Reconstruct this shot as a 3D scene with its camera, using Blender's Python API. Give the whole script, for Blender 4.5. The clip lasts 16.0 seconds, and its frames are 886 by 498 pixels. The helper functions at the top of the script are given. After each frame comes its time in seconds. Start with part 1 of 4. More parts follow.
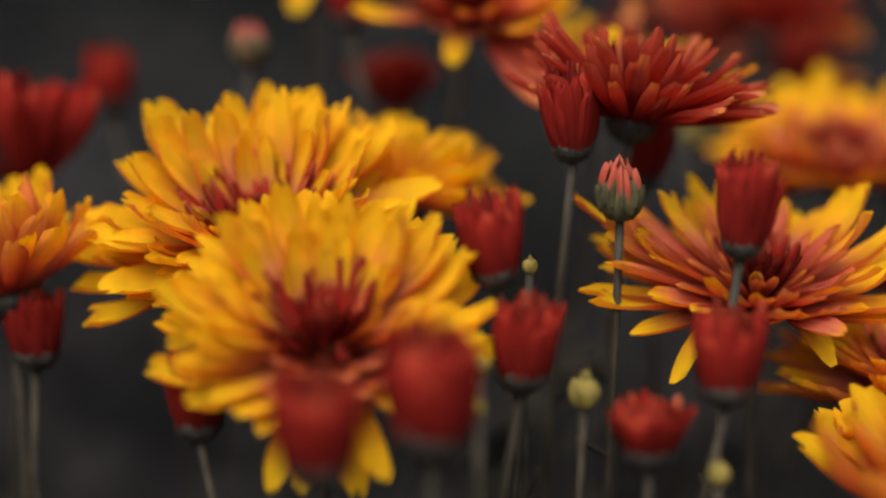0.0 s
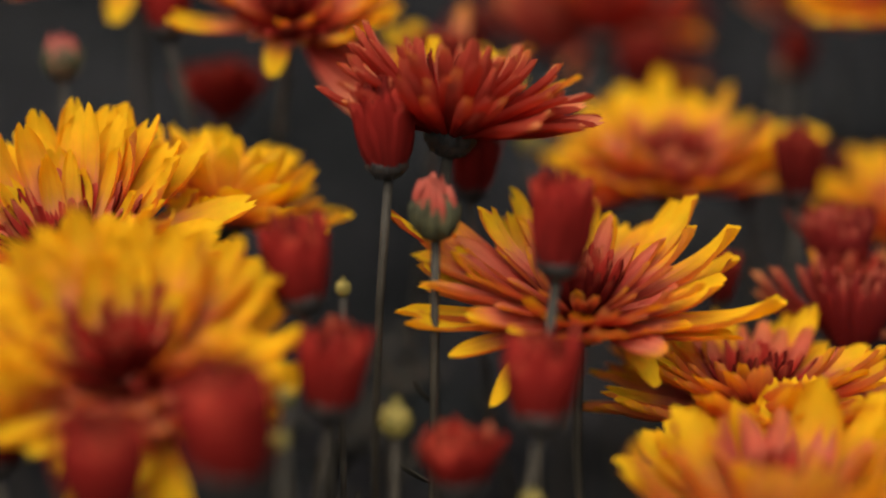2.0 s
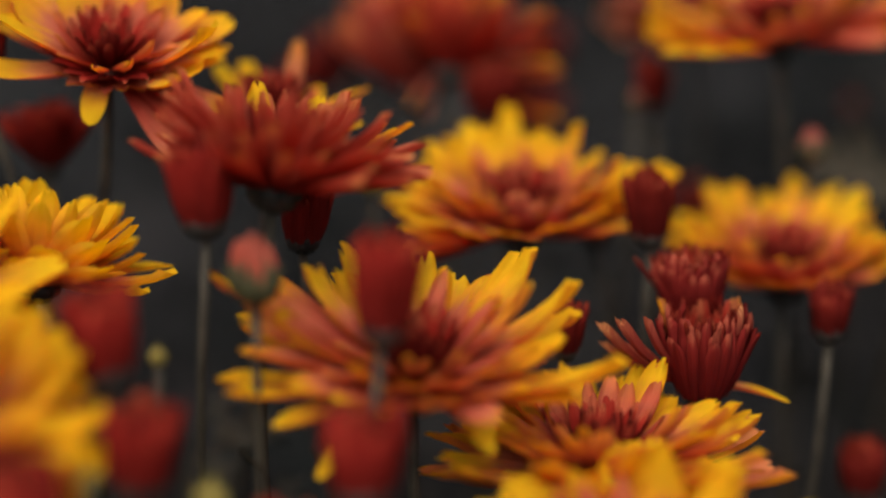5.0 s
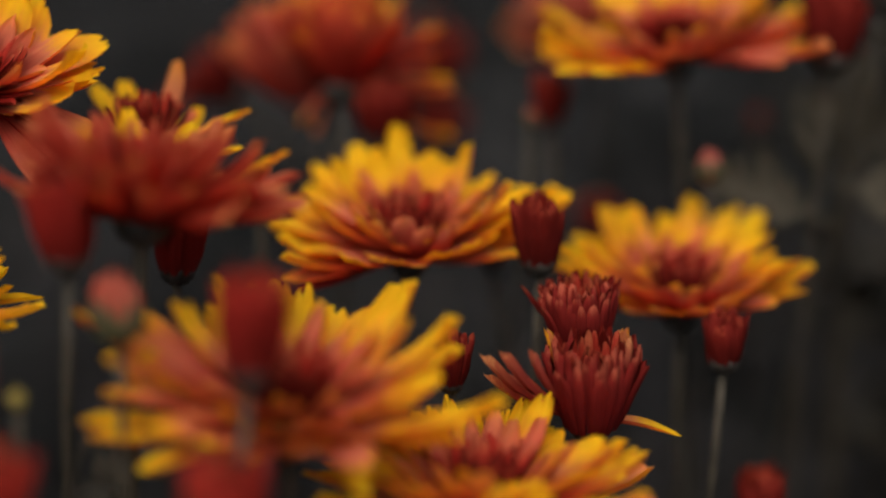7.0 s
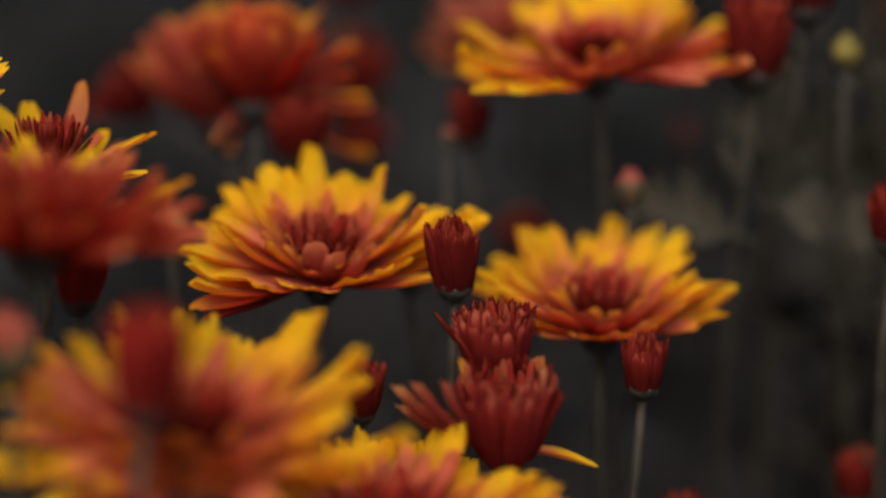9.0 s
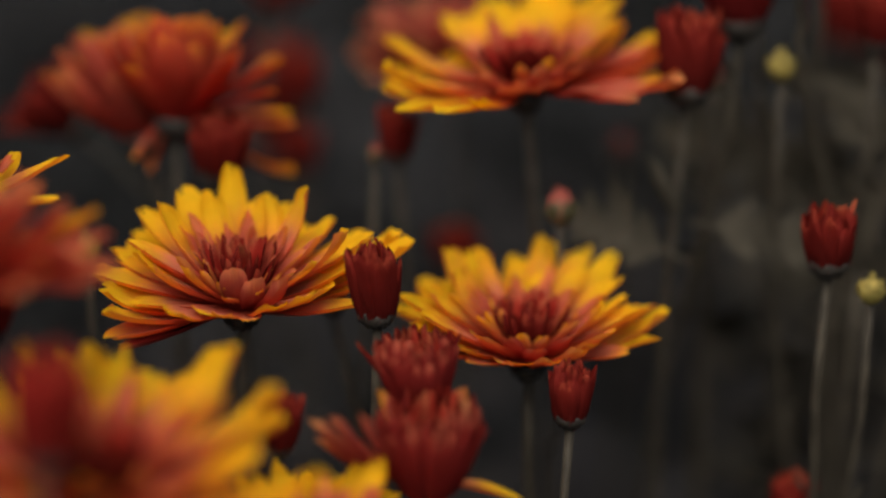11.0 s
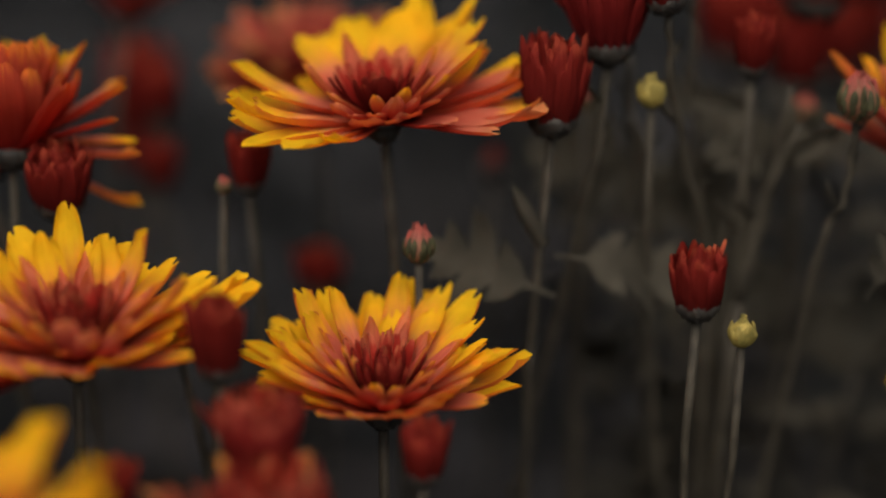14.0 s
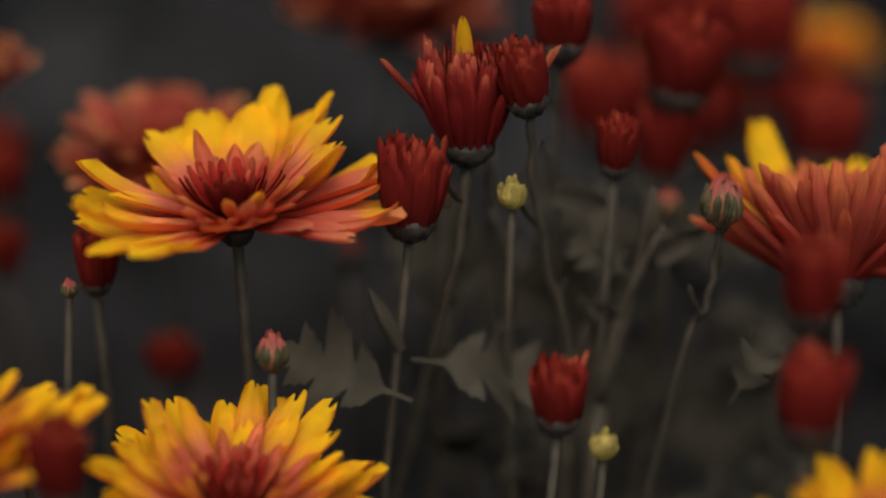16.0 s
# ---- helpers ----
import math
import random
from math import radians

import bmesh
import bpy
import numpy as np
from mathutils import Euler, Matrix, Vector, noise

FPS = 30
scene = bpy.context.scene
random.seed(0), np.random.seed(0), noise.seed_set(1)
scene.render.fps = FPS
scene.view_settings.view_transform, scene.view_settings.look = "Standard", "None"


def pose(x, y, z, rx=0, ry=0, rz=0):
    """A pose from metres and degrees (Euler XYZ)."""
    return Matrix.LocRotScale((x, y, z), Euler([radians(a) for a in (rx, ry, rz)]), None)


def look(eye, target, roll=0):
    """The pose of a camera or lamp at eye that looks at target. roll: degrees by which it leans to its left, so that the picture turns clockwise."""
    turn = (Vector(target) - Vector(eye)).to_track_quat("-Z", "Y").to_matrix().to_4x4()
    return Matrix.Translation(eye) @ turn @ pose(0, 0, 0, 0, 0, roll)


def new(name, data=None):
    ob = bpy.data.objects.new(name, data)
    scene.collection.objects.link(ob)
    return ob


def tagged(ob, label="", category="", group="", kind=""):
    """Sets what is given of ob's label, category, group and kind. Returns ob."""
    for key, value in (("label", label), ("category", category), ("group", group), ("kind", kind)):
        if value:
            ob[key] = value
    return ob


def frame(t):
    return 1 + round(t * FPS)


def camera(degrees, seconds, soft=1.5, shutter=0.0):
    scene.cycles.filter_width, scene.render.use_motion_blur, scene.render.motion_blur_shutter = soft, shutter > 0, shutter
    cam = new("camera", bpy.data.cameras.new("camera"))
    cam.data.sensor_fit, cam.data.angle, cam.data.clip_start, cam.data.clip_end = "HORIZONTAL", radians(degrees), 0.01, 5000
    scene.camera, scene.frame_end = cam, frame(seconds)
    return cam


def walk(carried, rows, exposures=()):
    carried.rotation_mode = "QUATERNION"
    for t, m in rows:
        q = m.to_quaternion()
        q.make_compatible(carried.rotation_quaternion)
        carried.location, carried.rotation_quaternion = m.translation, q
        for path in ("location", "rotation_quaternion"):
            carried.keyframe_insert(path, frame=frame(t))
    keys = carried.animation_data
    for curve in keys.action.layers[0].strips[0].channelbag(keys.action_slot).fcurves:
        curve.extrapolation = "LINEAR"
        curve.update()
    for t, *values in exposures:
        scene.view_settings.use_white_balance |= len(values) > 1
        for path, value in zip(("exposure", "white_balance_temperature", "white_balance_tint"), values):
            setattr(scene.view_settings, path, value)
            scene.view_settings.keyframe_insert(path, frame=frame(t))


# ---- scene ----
cam = camera(25.0, 16.0, soft=2.2)
PATH = [
    (0, look((0.00022, 0.00017, 0.36969), (-0.00001, 0.34070, 0.28880), 0.07)),
    (0.5, look((0.00583, 0.00404, 0.37074), (0.00767, 0.34410, 0.28794), -0.19)),
    (1, look((0.01124, 0.00801, 0.37191), (0.01619, 0.34796, 0.28876), -0.18)),
    (1.5, look((0.01621, 0.01032, 0.37347), (0.02424, 0.35018, 0.29020), -0.28)),
    (2, look((0.02046, 0.01310, 0.37436), (0.03289, 0.35243, 0.28949), -0.29)),
    (2.5, look((0.02368, 0.01643, 0.37527), (0.03987, 0.35533, 0.28936), -0.32)),
    (3, look((0.02644, 0.01952, 0.37652), (0.04411, 0.35827, 0.29029), -0.42)),
    (3.5, look((0.02881, 0.02339, 0.37790), (0.04830, 0.36153, 0.28968), -0.57)),
    (4, look((0.03149, 0.02767, 0.37937), (0.05295, 0.36552, 0.29048), -0.53)),
    (4.2, look((0.03271, 0.02911, 0.38000), (0.05521, 0.36716, 0.29216), -0.59)),
    (6.3, look((0.04598, 0.04134, 0.38621), (0.07785, 0.37828, 0.29703), -0.32)),
    (6.5, look((0.04739, 0.04270, 0.38688), (0.08015, 0.37946, 0.29733), -0.29)),
    (7, look((0.05099, 0.04639, 0.38837), (0.08594, 0.38226, 0.29634), -0.35)),
    (7.5, look((0.05372, 0.04982, 0.38982), (0.09087, 0.38528, 0.29718), -0.34)),
    (8, look((0.05576, 0.05227, 0.39078), (0.09498, 0.38721, 0.29709), -0.33)),
    (8.5, look((0.05758, 0.05412, 0.39151), (0.09897, 0.38880, 0.29782), -0.33)),
    (9, look((0.06012, 0.05582, 0.39209), (0.10249, 0.39036, 0.29833), -0.28)),
    (9.2, look((0.06114, 0.05665, 0.39239), (0.10445, 0.39101, 0.29843), -0.12)),
    (11.5, look((0.07243, 0.07003, 0.40023), (0.12225, 0.40142, 0.29923), -0.22)),
    (12, look((0.07665, 0.07337, 0.40191), (0.12801, 0.40353, 0.29773), -0.21)),
    (12.5, look((0.08066, 0.07681, 0.40422), (0.13331, 0.40610, 0.29792), -0.23)),
    (13, look((0.08331, 0.08053, 0.40680), (0.13903, 0.40904, 0.29968), 0.01)),
    (13.5, look((0.08452, 0.08460, 0.40948), (0.14265, 0.41243, 0.30156), 0.19)),
    (14, look((0.08524, 0.08937, 0.41196), (0.14655, 0.41585, 0.30171), 0.32)),
    (14.5, look((0.08633, 0.09392, 0.41490), (0.15002, 0.41884, 0.30142), 0.54)),
    (15, look((0.08788, 0.09867, 0.41813), (0.15813, 0.42264, 0.30585), 0.89)),
    (15.5, look((0.08912, 0.10203, 0.42215), (0.16673, 0.42530, 0.31271), 1.29)),
    (16, look((0.09025, 0.10461, 0.42659), (0.17423, 0.42617, 0.31684), 1.74)),
]
walk(cam, PATH, exposures=[(0.0, 0.34), (4.0, 0.22), (7.0, 0.06), (12.5, -0.03), (16.0, -0.06)])

# ---- focus: a long lens, wide open, focused about 35 cm ahead ----
cam.data.dof.use_dof = True
cam.data.dof.focus_distance = 0.354
cam.data.dof.aperture_fstop = 3.0
cam.data.dof.aperture_blades = 0

# ---- light: a dull overcast sky ----
world = bpy.data.worlds.new("overcast_sky")
scene.world = world
world.use_nodes = True
wn = world.node_tree.nodes
sky = wn.new("ShaderNodeTexSky")
sky.sky_type = "NISHITA"
sky.sun_disc = False
sky.sun_elevation = radians(58)
sky.sun_rotation = radians(200)
sky.dust_density = 6.0
world.node_tree.links.new(sky.outputs["Color"], wn["Background"].inputs["Color"])
wn["Background"].inputs["Strength"].default_value = 0.16
sun = new("sun", bpy.data.lights.new("sun", "SUN"))
sun.data.energy = 3.0
sun.data.angle = radians(80)
sun.data.color = (1.0, 0.94, 0.84)
sun.matrix_world = look((-0.05, -0.18, 1.2), (0.1, 0.35, 0.2))


# ---- materials ----
def material(name):
    m = bpy.data.materials.new(name)
    m.use_nodes = True
    return m, m.node_tree.nodes, m.node_tree.links


def ramp(nodes, stops):
    r = nodes.new("ShaderNodeValToRGB")
    e = r.color_ramp.elements
    while len(e) < len(stops):
        e.new(0.5)
    for k, (p, c) in enumerate(stops):
        e[k].position = p
        e[k].color = (*c, 1)
    return r


def maths(nodes, links, op, a, b):
    n = nodes.new("ShaderNodeMath")
    n.operation = op
    for k, v in enumerate((a, b)):
        if isinstance(v, (int, float)):
            n.inputs[k].default_value = v
        else:
            links.new(v, n.inputs[k])
    return n.outputs[0]


def petal_material(name, stops, shift=0.2, rough=0.7, thin=0.70, bump=0.2):
    """A petal's skin: the colour runs from base (x = 0) to tip (x = 1), broken up by streaks along its length."""
    m, n, k = material(name)
    tc = n.new("ShaderNodeTexCoord")
    info = n.new("ShaderNodeObjectInfo")
    sep = n.new("ShaderNodeSeparateXYZ")
    k.new(tc.outputs["Object"], sep.inputs[0])
    stretch = n.new("ShaderNodeCombineXYZ")
    k.new(maths(n, k, "MULTIPLY", sep.outputs[0], 1.6), stretch.inputs[0])
    k.new(maths(n, k, "MULTIPLY", sep.outputs[1], 34.0), stretch.inputs[1])
    k.new(maths(n, k, "MULTIPLY", info.outputs["Random"], 37.0), stretch.inputs[2])
    streak = n.new("ShaderNodeTexNoise")
    streak.inputs["Scale"].default_value = 1.0
    streak.inputs["Detail"].default_value = 3.0
    k.new(stretch.outputs[0], streak.inputs["Vector"])
    s = maths(n, k, "MULTIPLY", maths(n, k, "SUBTRACT", streak.outputs["Fac"], 0.5), shift * 2.2)
    r = maths(n, k, "MULTIPLY", maths(n, k, "SUBTRACT", info.outputs["Random"], 0.5), shift)
    fac = maths(n, k, "ADD", maths(n, k, "ADD", sep.outputs[0], s), r)
    cr = ramp(n, stops)
    k.new(fac, cr.inputs[0])
    blotch = n.new("ShaderNodeTexNoise")
    blotch.inputs["Scale"].default_value = 260.0
    blotch.inputs["Detail"].default_value = 2.0
    geo = n.new("ShaderNodeNewGeometry")
    k.new(geo.outputs["Position"], blotch.inputs["Vector"])
    hsv = n.new("ShaderNodeHueSaturation")
    k.new(cr.outputs[0], hsv.inputs["Color"])
    k.new(maths(n, k, "ADD", maths(n, k, "MULTIPLY", blotch.outputs["Fac"], 0.4), 0.82), hsv.inputs["Value"])
    b = n["Principled BSDF"]
    b.inputs["Roughness"].default_value = rough
    b.inputs["Specular IOR Level"].default_value = 0.05
    k.new(hsv.outputs[0], b.inputs["Base Color"])
    vein = n.new("ShaderNodeBump")
    vein.inputs["Strength"].default_value = bump
    vein.inputs["Distance"].default_value = 0.0006
    k.new(streak.outputs["Fac"], vein.inputs["Height"])
    k.new(vein.outputs[0], b.inputs["Normal"])
    tl = n.new("ShaderNodeBsdfTranslucent")
    k.new(hsv.outputs[0], tl.inputs["Color"])
    mix = n.new("ShaderNodeMixShader")
    mix.inputs[0].default_value = thin
    k.new(b.outputs[0], mix.inputs[1])
    k.new(tl.outputs[0], mix.inputs[2])
    k.new(mix.outputs[0], n["Material Output"].inputs["Surface"])
    return m


def green_material(name, dark, light, scale, rough=0.6, thin=0.1, gloss=0.14):
    m, n, k = material(name)
    geo = n.new("ShaderNodeNewGeometry")
    info = n.new("ShaderNodeObjectInfo")
    big = n.new("ShaderNodeTexNoise")
    big.inputs["Scale"].default_value = scale
    big.inputs["Detail"].default_value = 5.0
    k.new(geo.outputs["Position"], big.inputs["Vector"])
    f = maths(n, k, "ADD", big.outputs["Fac"], maths(n, k, "MULTIPLY", maths(n, k, "SUBTRACT", geo.outputs["Random Per Island"], 0.5), 0.35))
    cr = ramp(n, [(0.3, dark), (0.75, light)])
    k.new(f, cr.inputs[0])
    b = n["Principled BSDF"]
    b.inputs["Roughness"].default_value = rough
    b.inputs["Specular IOR Level"].default_value = gloss
    k.new(cr.outputs[0], b.inputs["Base Color"])
    fine = n.new("ShaderNodeTexNoise")
    fine.inputs["Scale"].default_value = scale * 9
    k.new(geo.outputs["Position"], fine.inputs["Vector"])
    bp = n.new("ShaderNodeBump")
    bp.inputs["Strength"].default_value = 0.3
    bp.inputs["Distance"].default_value = 0.0004
    k.new(fine.outputs["Fac"], bp.inputs["Height"])
    k.new(bp.outputs[0], b.inputs["Normal"])
    tl = n.new("ShaderNodeBsdfTranslucent")
    k.new(cr.outputs[0], tl.inputs["Color"])
    mix = n.new("ShaderNodeMixShader")
    mix.inputs[0].default_value = thin
    k.new(b.outputs[0], mix.inputs[1])
    k.new(tl.outputs[0], mix.inputs[2])
    k.new(mix.outputs[0], n["Material Output"].inputs["Surface"])
    return m


RED = (0.30, 0.016, 0.013)
BRICK = (0.50, 0.075, 0.038)
GOLD = (0.86, 0.48, 0.022)
YELLOW = (0.86, 0.61, 0.020)
face_yellow = petal_material("petal_face_yellow", [(0.0, (0.62, 0.11, 0.055)), (0.27, (0.74, 0.21, 0.115)), (0.45, (0.85, 0.37, 0.130)), (0.59, (0.86, 0.49, 0.036)), (0.80, YELLOW)])
face_blush = petal_material("petal_face_blush", [(0.0, (0.54, 0.055, 0.032)), (0.30, (0.66, 0.15, 0.095)), (0.50, (0.76, 0.28, 0.150)), (0.64, (0.84, 0.46, 0.05)), (0.84, YELLOW)])
face_edge = petal_material("petal_face_edge", [(0.0, (0.50, 0.045, 0.028)), (0.40, (0.60, 0.135, 0.085)), (0.72, (0.70, 0.24, 0.135)), (0.90, (0.88, 0.45, 0.04)), (1.0, YELLOW)], 0.16)
face_rose = petal_material("petal_face_rose", [(0.0, (0.40, 0.026, 0.018)), (0.4, (0.54, 0.090, 0.058)), (0.75, (0.66, 0.20, 0.115)), (1.0, (0.76, 0.33, 0.12))])
face_pink = petal_material("petal_face_pink", [(0.0, RED), (0.25, BRICK), (0.55, (0.52, 0.16, 0.085)), (0.85, (0.62, 0.25, 0.11)), (1.0, (0.72, 0.34, 0.10))])
face_red = petal_material("petal_face_red", [(0.0, (0.050, 0.0042, 0.0032)), (0.5, (0.085, 0.0063, 0.0046)), (1.0, (0.140, 0.0100, 0.0066))], 0.3, thin=0.22)
face_scarlet = petal_material("petal_face_scarlet", [(0.0, (0.090, 0.0065, 0.0048)), (0.5, (0.155, 0.0094, 0.0067)), (1.0, (0.25, 0.0147, 0.0096))], 0.3, thin=0.22)
face_quill = petal_material("petal_face_quill", [(0.0, (0.24, 0.0129, 0.0096)), (0.6, (0.38, 0.0222, 0.0150)), (0.88, (0.46, 0.0491, 0.0288)), (1.0, (0.60, 0.15, 0.07))], 0.3, thin=0.5)
back_rose = petal_material("petal_back_rose", [(0.0, (0.46, 0.065, 0.036)), (0.5, (0.62, 0.18, 0.085)), (0.85, (0.74, 0.31, 0.07)), (1.0, GOLD)], 0.25)
back_red = petal_material("petal_back_red", [(0.0, (0.050, 0.0042, 0.0032)), (0.5, (0.082, 0.0063, 0.0046)), (0.9, (0.120, 0.0100, 0.0067)), (1.0, (0.22, 0.0328, 0.0168))], 0.25, thin=0.22)
back_scarlet = petal_material("petal_back_scarlet", [(0.0, (0.090, 0.0065, 0.0048)), (0.5, (0.150, 0.0094, 0.0067)), (0.9, (0.21, 0.0140, 0.0096)), (1.0, (0.32, 0.0421, 0.0216))], 0.25, thin=0.22)
back_brick = petal_material("petal_back_brick", [(0.0, (0.26, 0.014, 0.011)), (0.5, (0.40, 0.038, 0.022)), (0.85, (0.50, 0.085, 0.042)), (1.0, (0.66, 0.22, 0.04))], 0.2)
back_dusk = petal_material("petal_back_dusk", [(0.0, (0.50, 0.075, 0.050)), (0.45, (0.64, 0.17, 0.100)), (0.8, (0.74, 0.26, 0.120)), (1.0, (0.88, 0.46, 0.05))], 0.2)
back_ember = petal_material("petal_back_ember", [(0.0, (0.085, 0.0065, 0.0062)), (0.5, (0.125, 0.0094, 0.0084)), (0.88, (0.175, 0.0158, 0.0126)), (1.0, (0.30, 0.0643, 0.0360))], 0.2, thin=0.22)
back_mauve = petal_material("petal_back_mauve", [(0.0, (0.14, 0.013, 0.010)), (0.4, (0.21, 0.026, 0.020)), (0.72, (0.27, 0.045, 0.032)), (0.92, (0.40, 0.11, 0.055)), (1.0, (0.64, 0.30, 0.12))], 0.2, thin=0.45)
back_fair = petal_material("petal_back_fair", [(0.0, (0.66, 0.24, 0.11)), (0.35, (0.80, 0.40, 0.10)), (0.7, (0.88, 0.54, 0.06)), (1.0, YELLOW)], 0.2)
back_blush = petal_material("petal_back_blush", [(0.0, (0.34, 0.030, 0.024)), (0.45, (0.44, 0.072, 0.050)), (0.8, (0.52, 0.12, 0.075)), (1.0, (0.66, 0.24, 0.10))], 0.2)
back_claret = petal_material("petal_back_claret", [(0.0, (0.30, 0.020, 0.016)), (0.5, (0.43, 0.046, 0.030)), (0.80, (0.50, 0.078, 0.046)), (0.95, (0.54, 0.11, 0.058)), (1.0, (0.62, 0.21, 0.06))], 0.2)
stem_green = green_material("stem_green", (0.0220, 0.0188, 0.0136), (0.053, 0.0455, 0.0325), 240.0)
calyx_green = green_material("calyx_green", (0.0105, 0.0092, 0.0078), (0.036, 0.0310, 0.0255), 420.0, 0.55, 0.1, 0.2)
bract_green = green_material("bract_green", (0.024, 0.024, 0.011), (0.085, 0.078, 0.036), 420.0)
bract_pale = green_material("bract_pale", (0.11, 0.092, 0.022), (0.32, 0.24, 0.06), 420.0)
bract_pink = green_material("bract_pink", (0.06, 0.03, 0.016), (0.20, 0.085, 0.05), 420.0)
bud_pink = petal_material("petal_bud_pink", [(0.0, (0.22, 0.10, 0.055)), (0.45, (0.27, 0.095, 0.070)), (1.0, (0.30, 0.065, 0.050))], 0.4, thin=0.3)
bud_red = petal_material("petal_bud_red", [(0.0, (0.22, 0.06, 0.03)), (0.4, (0.32, 0.055, 0.036)), (1.0, (0.40, 0.10, 0.065))], 0.3, thin=0.3)
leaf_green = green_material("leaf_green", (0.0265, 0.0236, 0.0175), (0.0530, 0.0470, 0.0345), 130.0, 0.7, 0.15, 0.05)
# leaf_green made darker: the shade under the blooms is in this base colour
leaf_in_shade = green_material("leaf_in_shade", (0.0200, 0.0183, 0.0186), (0.0238, 0.0230, 0.0226), 60.0, 0.8, 0.1, 0.0)
# darkest leaf copy: deep shade between stems and further back painted into its colour
leaf_deep_shade = green_material("leaf_deep_shade", (0.0082, 0.0082, 0.0085), (0.0098, 0.0112, 0.0108), 40.0, 0.8, 0.1, 0.0)
soil_dark = green_material("soil_dark", (0.034, 0.0332, 0.0335), (0.047, 0.0460, 0.0465), 45.0, 0.9, 0.0, 0.0)


# ---- meshes shared by alike petals ----
def sheet(name, rows, cols, at, mats, thick):
    """A thin closed blade: an upper and a lower skin that meet along the rim. at(u, v) gives a point of the upper one."""
    verts, faces, slots = [], [], []
    top = [[0] * (cols + 1) for _ in range(rows + 1)]
    low = [[0] * (cols + 1) for _ in range(rows + 1)]
    for i in range(rows + 1):
        for j in range(cols + 1):
            p = at(1 - (1 - i / rows) ** 1.35, 2 * j / cols - 1)
            top[i][j] = len(verts)
            verts.append(p)
            low[i][j] = len(verts)
            verts.append((p[0], p[1], p[2] - thick * (0 < i < rows and 0 < j < cols)))
    for i in range(rows):
        for j in range(cols):
            faces.append((top[i][j], top[i + 1][j], top[i + 1][j + 1], top[i][j + 1]))
            slots.append(0)
            faces.append((low[i][j], low[i][j + 1], low[i + 1][j + 1], low[i + 1][j]))
            slots.append(1)
    me = bpy.data.meshes.new(name)
    me.from_pydata(verts, [], faces)
    for m in mats:
        me.materials.append(m)
    me.polygons.foreach_set("material_index", slots)
    me.polygons.foreach_set("use_smooth", [True] * len(faces))
    me.flip_normals()
    me.update()
    return me


CURVES = {  # rise, bend, gutter, width at base, widest point, width at the tip, roundness of the tip, depth of the notches
    "spread": (0.00, 0.05, 0.030, 0.42, 0.68, 0.58, 0.08, 0.085),
    "droop": (0.20, -0.55, 0.040, 0.44, 0.68, 0.62, 0.09, 0.03),
    "cup": (-0.08, 0.22, 0.035, 0.44, 0.68, 0.64, 0.13, 0.04),
    "strap": (0.00, 0.05, 0.030, 0.55, 0.62, 0.46, 0.07, 0.06),
    "quill": (0.0, 0.05, 0.016, 0.75, 0.62, 0.50, 0.04, 0.02),
    "scale": (-0.10, 0.22, 0.10, 0.80, 0.45, 0.14, 0.10, 0.0),
    "wall": (-0.15, 0.16, 0.05, 0.85, 0.60, 0.40, 0.12, 0.10),
    "point": (0.00, 0.04, 0.035, 0.42, 0.58, 0.26, 0.08, 0.02),
}
PETALS = {}


def petal_mesh(kind, variant, mats):
    key = (kind, variant, mats)
    if key in PETALS:
        return PETALS[key]
    rnd = random.Random(sum(map(ord, kind)) * 13 + variant)
    rise, bend, gutter, base, widest, tip, blunt, teeth = CURVES[kind]
    side = rnd.uniform(-0.07, 0.07)
    wob = rnd.uniform(-1, 1)
    twist = rnd.uniform(-0.22, 0.22)
    bend += rnd.uniform(-0.09, 0.09)
    wide = rnd.uniform(0.9, 1.1)
    slant = rnd.uniform(-0.045, 0.045) if teeth else 0.0
    cuts = {v: rnd.uniform(0.35, 1.3) for v in rnd.sample((-0.5, -0.25, 0.0, 0.25, 0.5), rnd.choice((1, 2, 2)))}
    curl = rnd.uniform(-0.05, 0.11)

    def at(u, v):
        if u < widest:
            w = base + (1 - base) * math.sin(u / widest * math.pi / 2) ** 1.25
        else:
            w = 1 - (1 - tip) * ((u - widest) / (1 - widest)) ** 2.4
        w *= 0.5 * wide
        x = u - blunt * v * v * u ** 4 + slant * v * u ** 6 - teeth * cuts.get(round(v * 4) / 4, 0.0) * u ** 9
        y = v * w + side * u * u
        z = rise * u + bend * u * u + curl * u ** 5 + gutter * (v * v - 0.3) * (0.6 + 0.4 * u) - 0.45 * gutter * math.cos(v * 9.4) * math.sin(u * 3.1) ** 0.7
        z += 0.02 * wob * math.sin(u * 7 + v * 2) + 0.012 * wob * math.sin(v * 6 + u * 9) * u
        a = twist * u * 0.5
        return (x, y * math.cos(a), z + y * 0.28 * math.sin(a))

    rows, cols = (6, 4) if kind in ("quill", "scale") else (8, 8)
    PETALS[key] = sheet("petal", rows, cols, at, mats, 0.010)
    return PETALS[key]


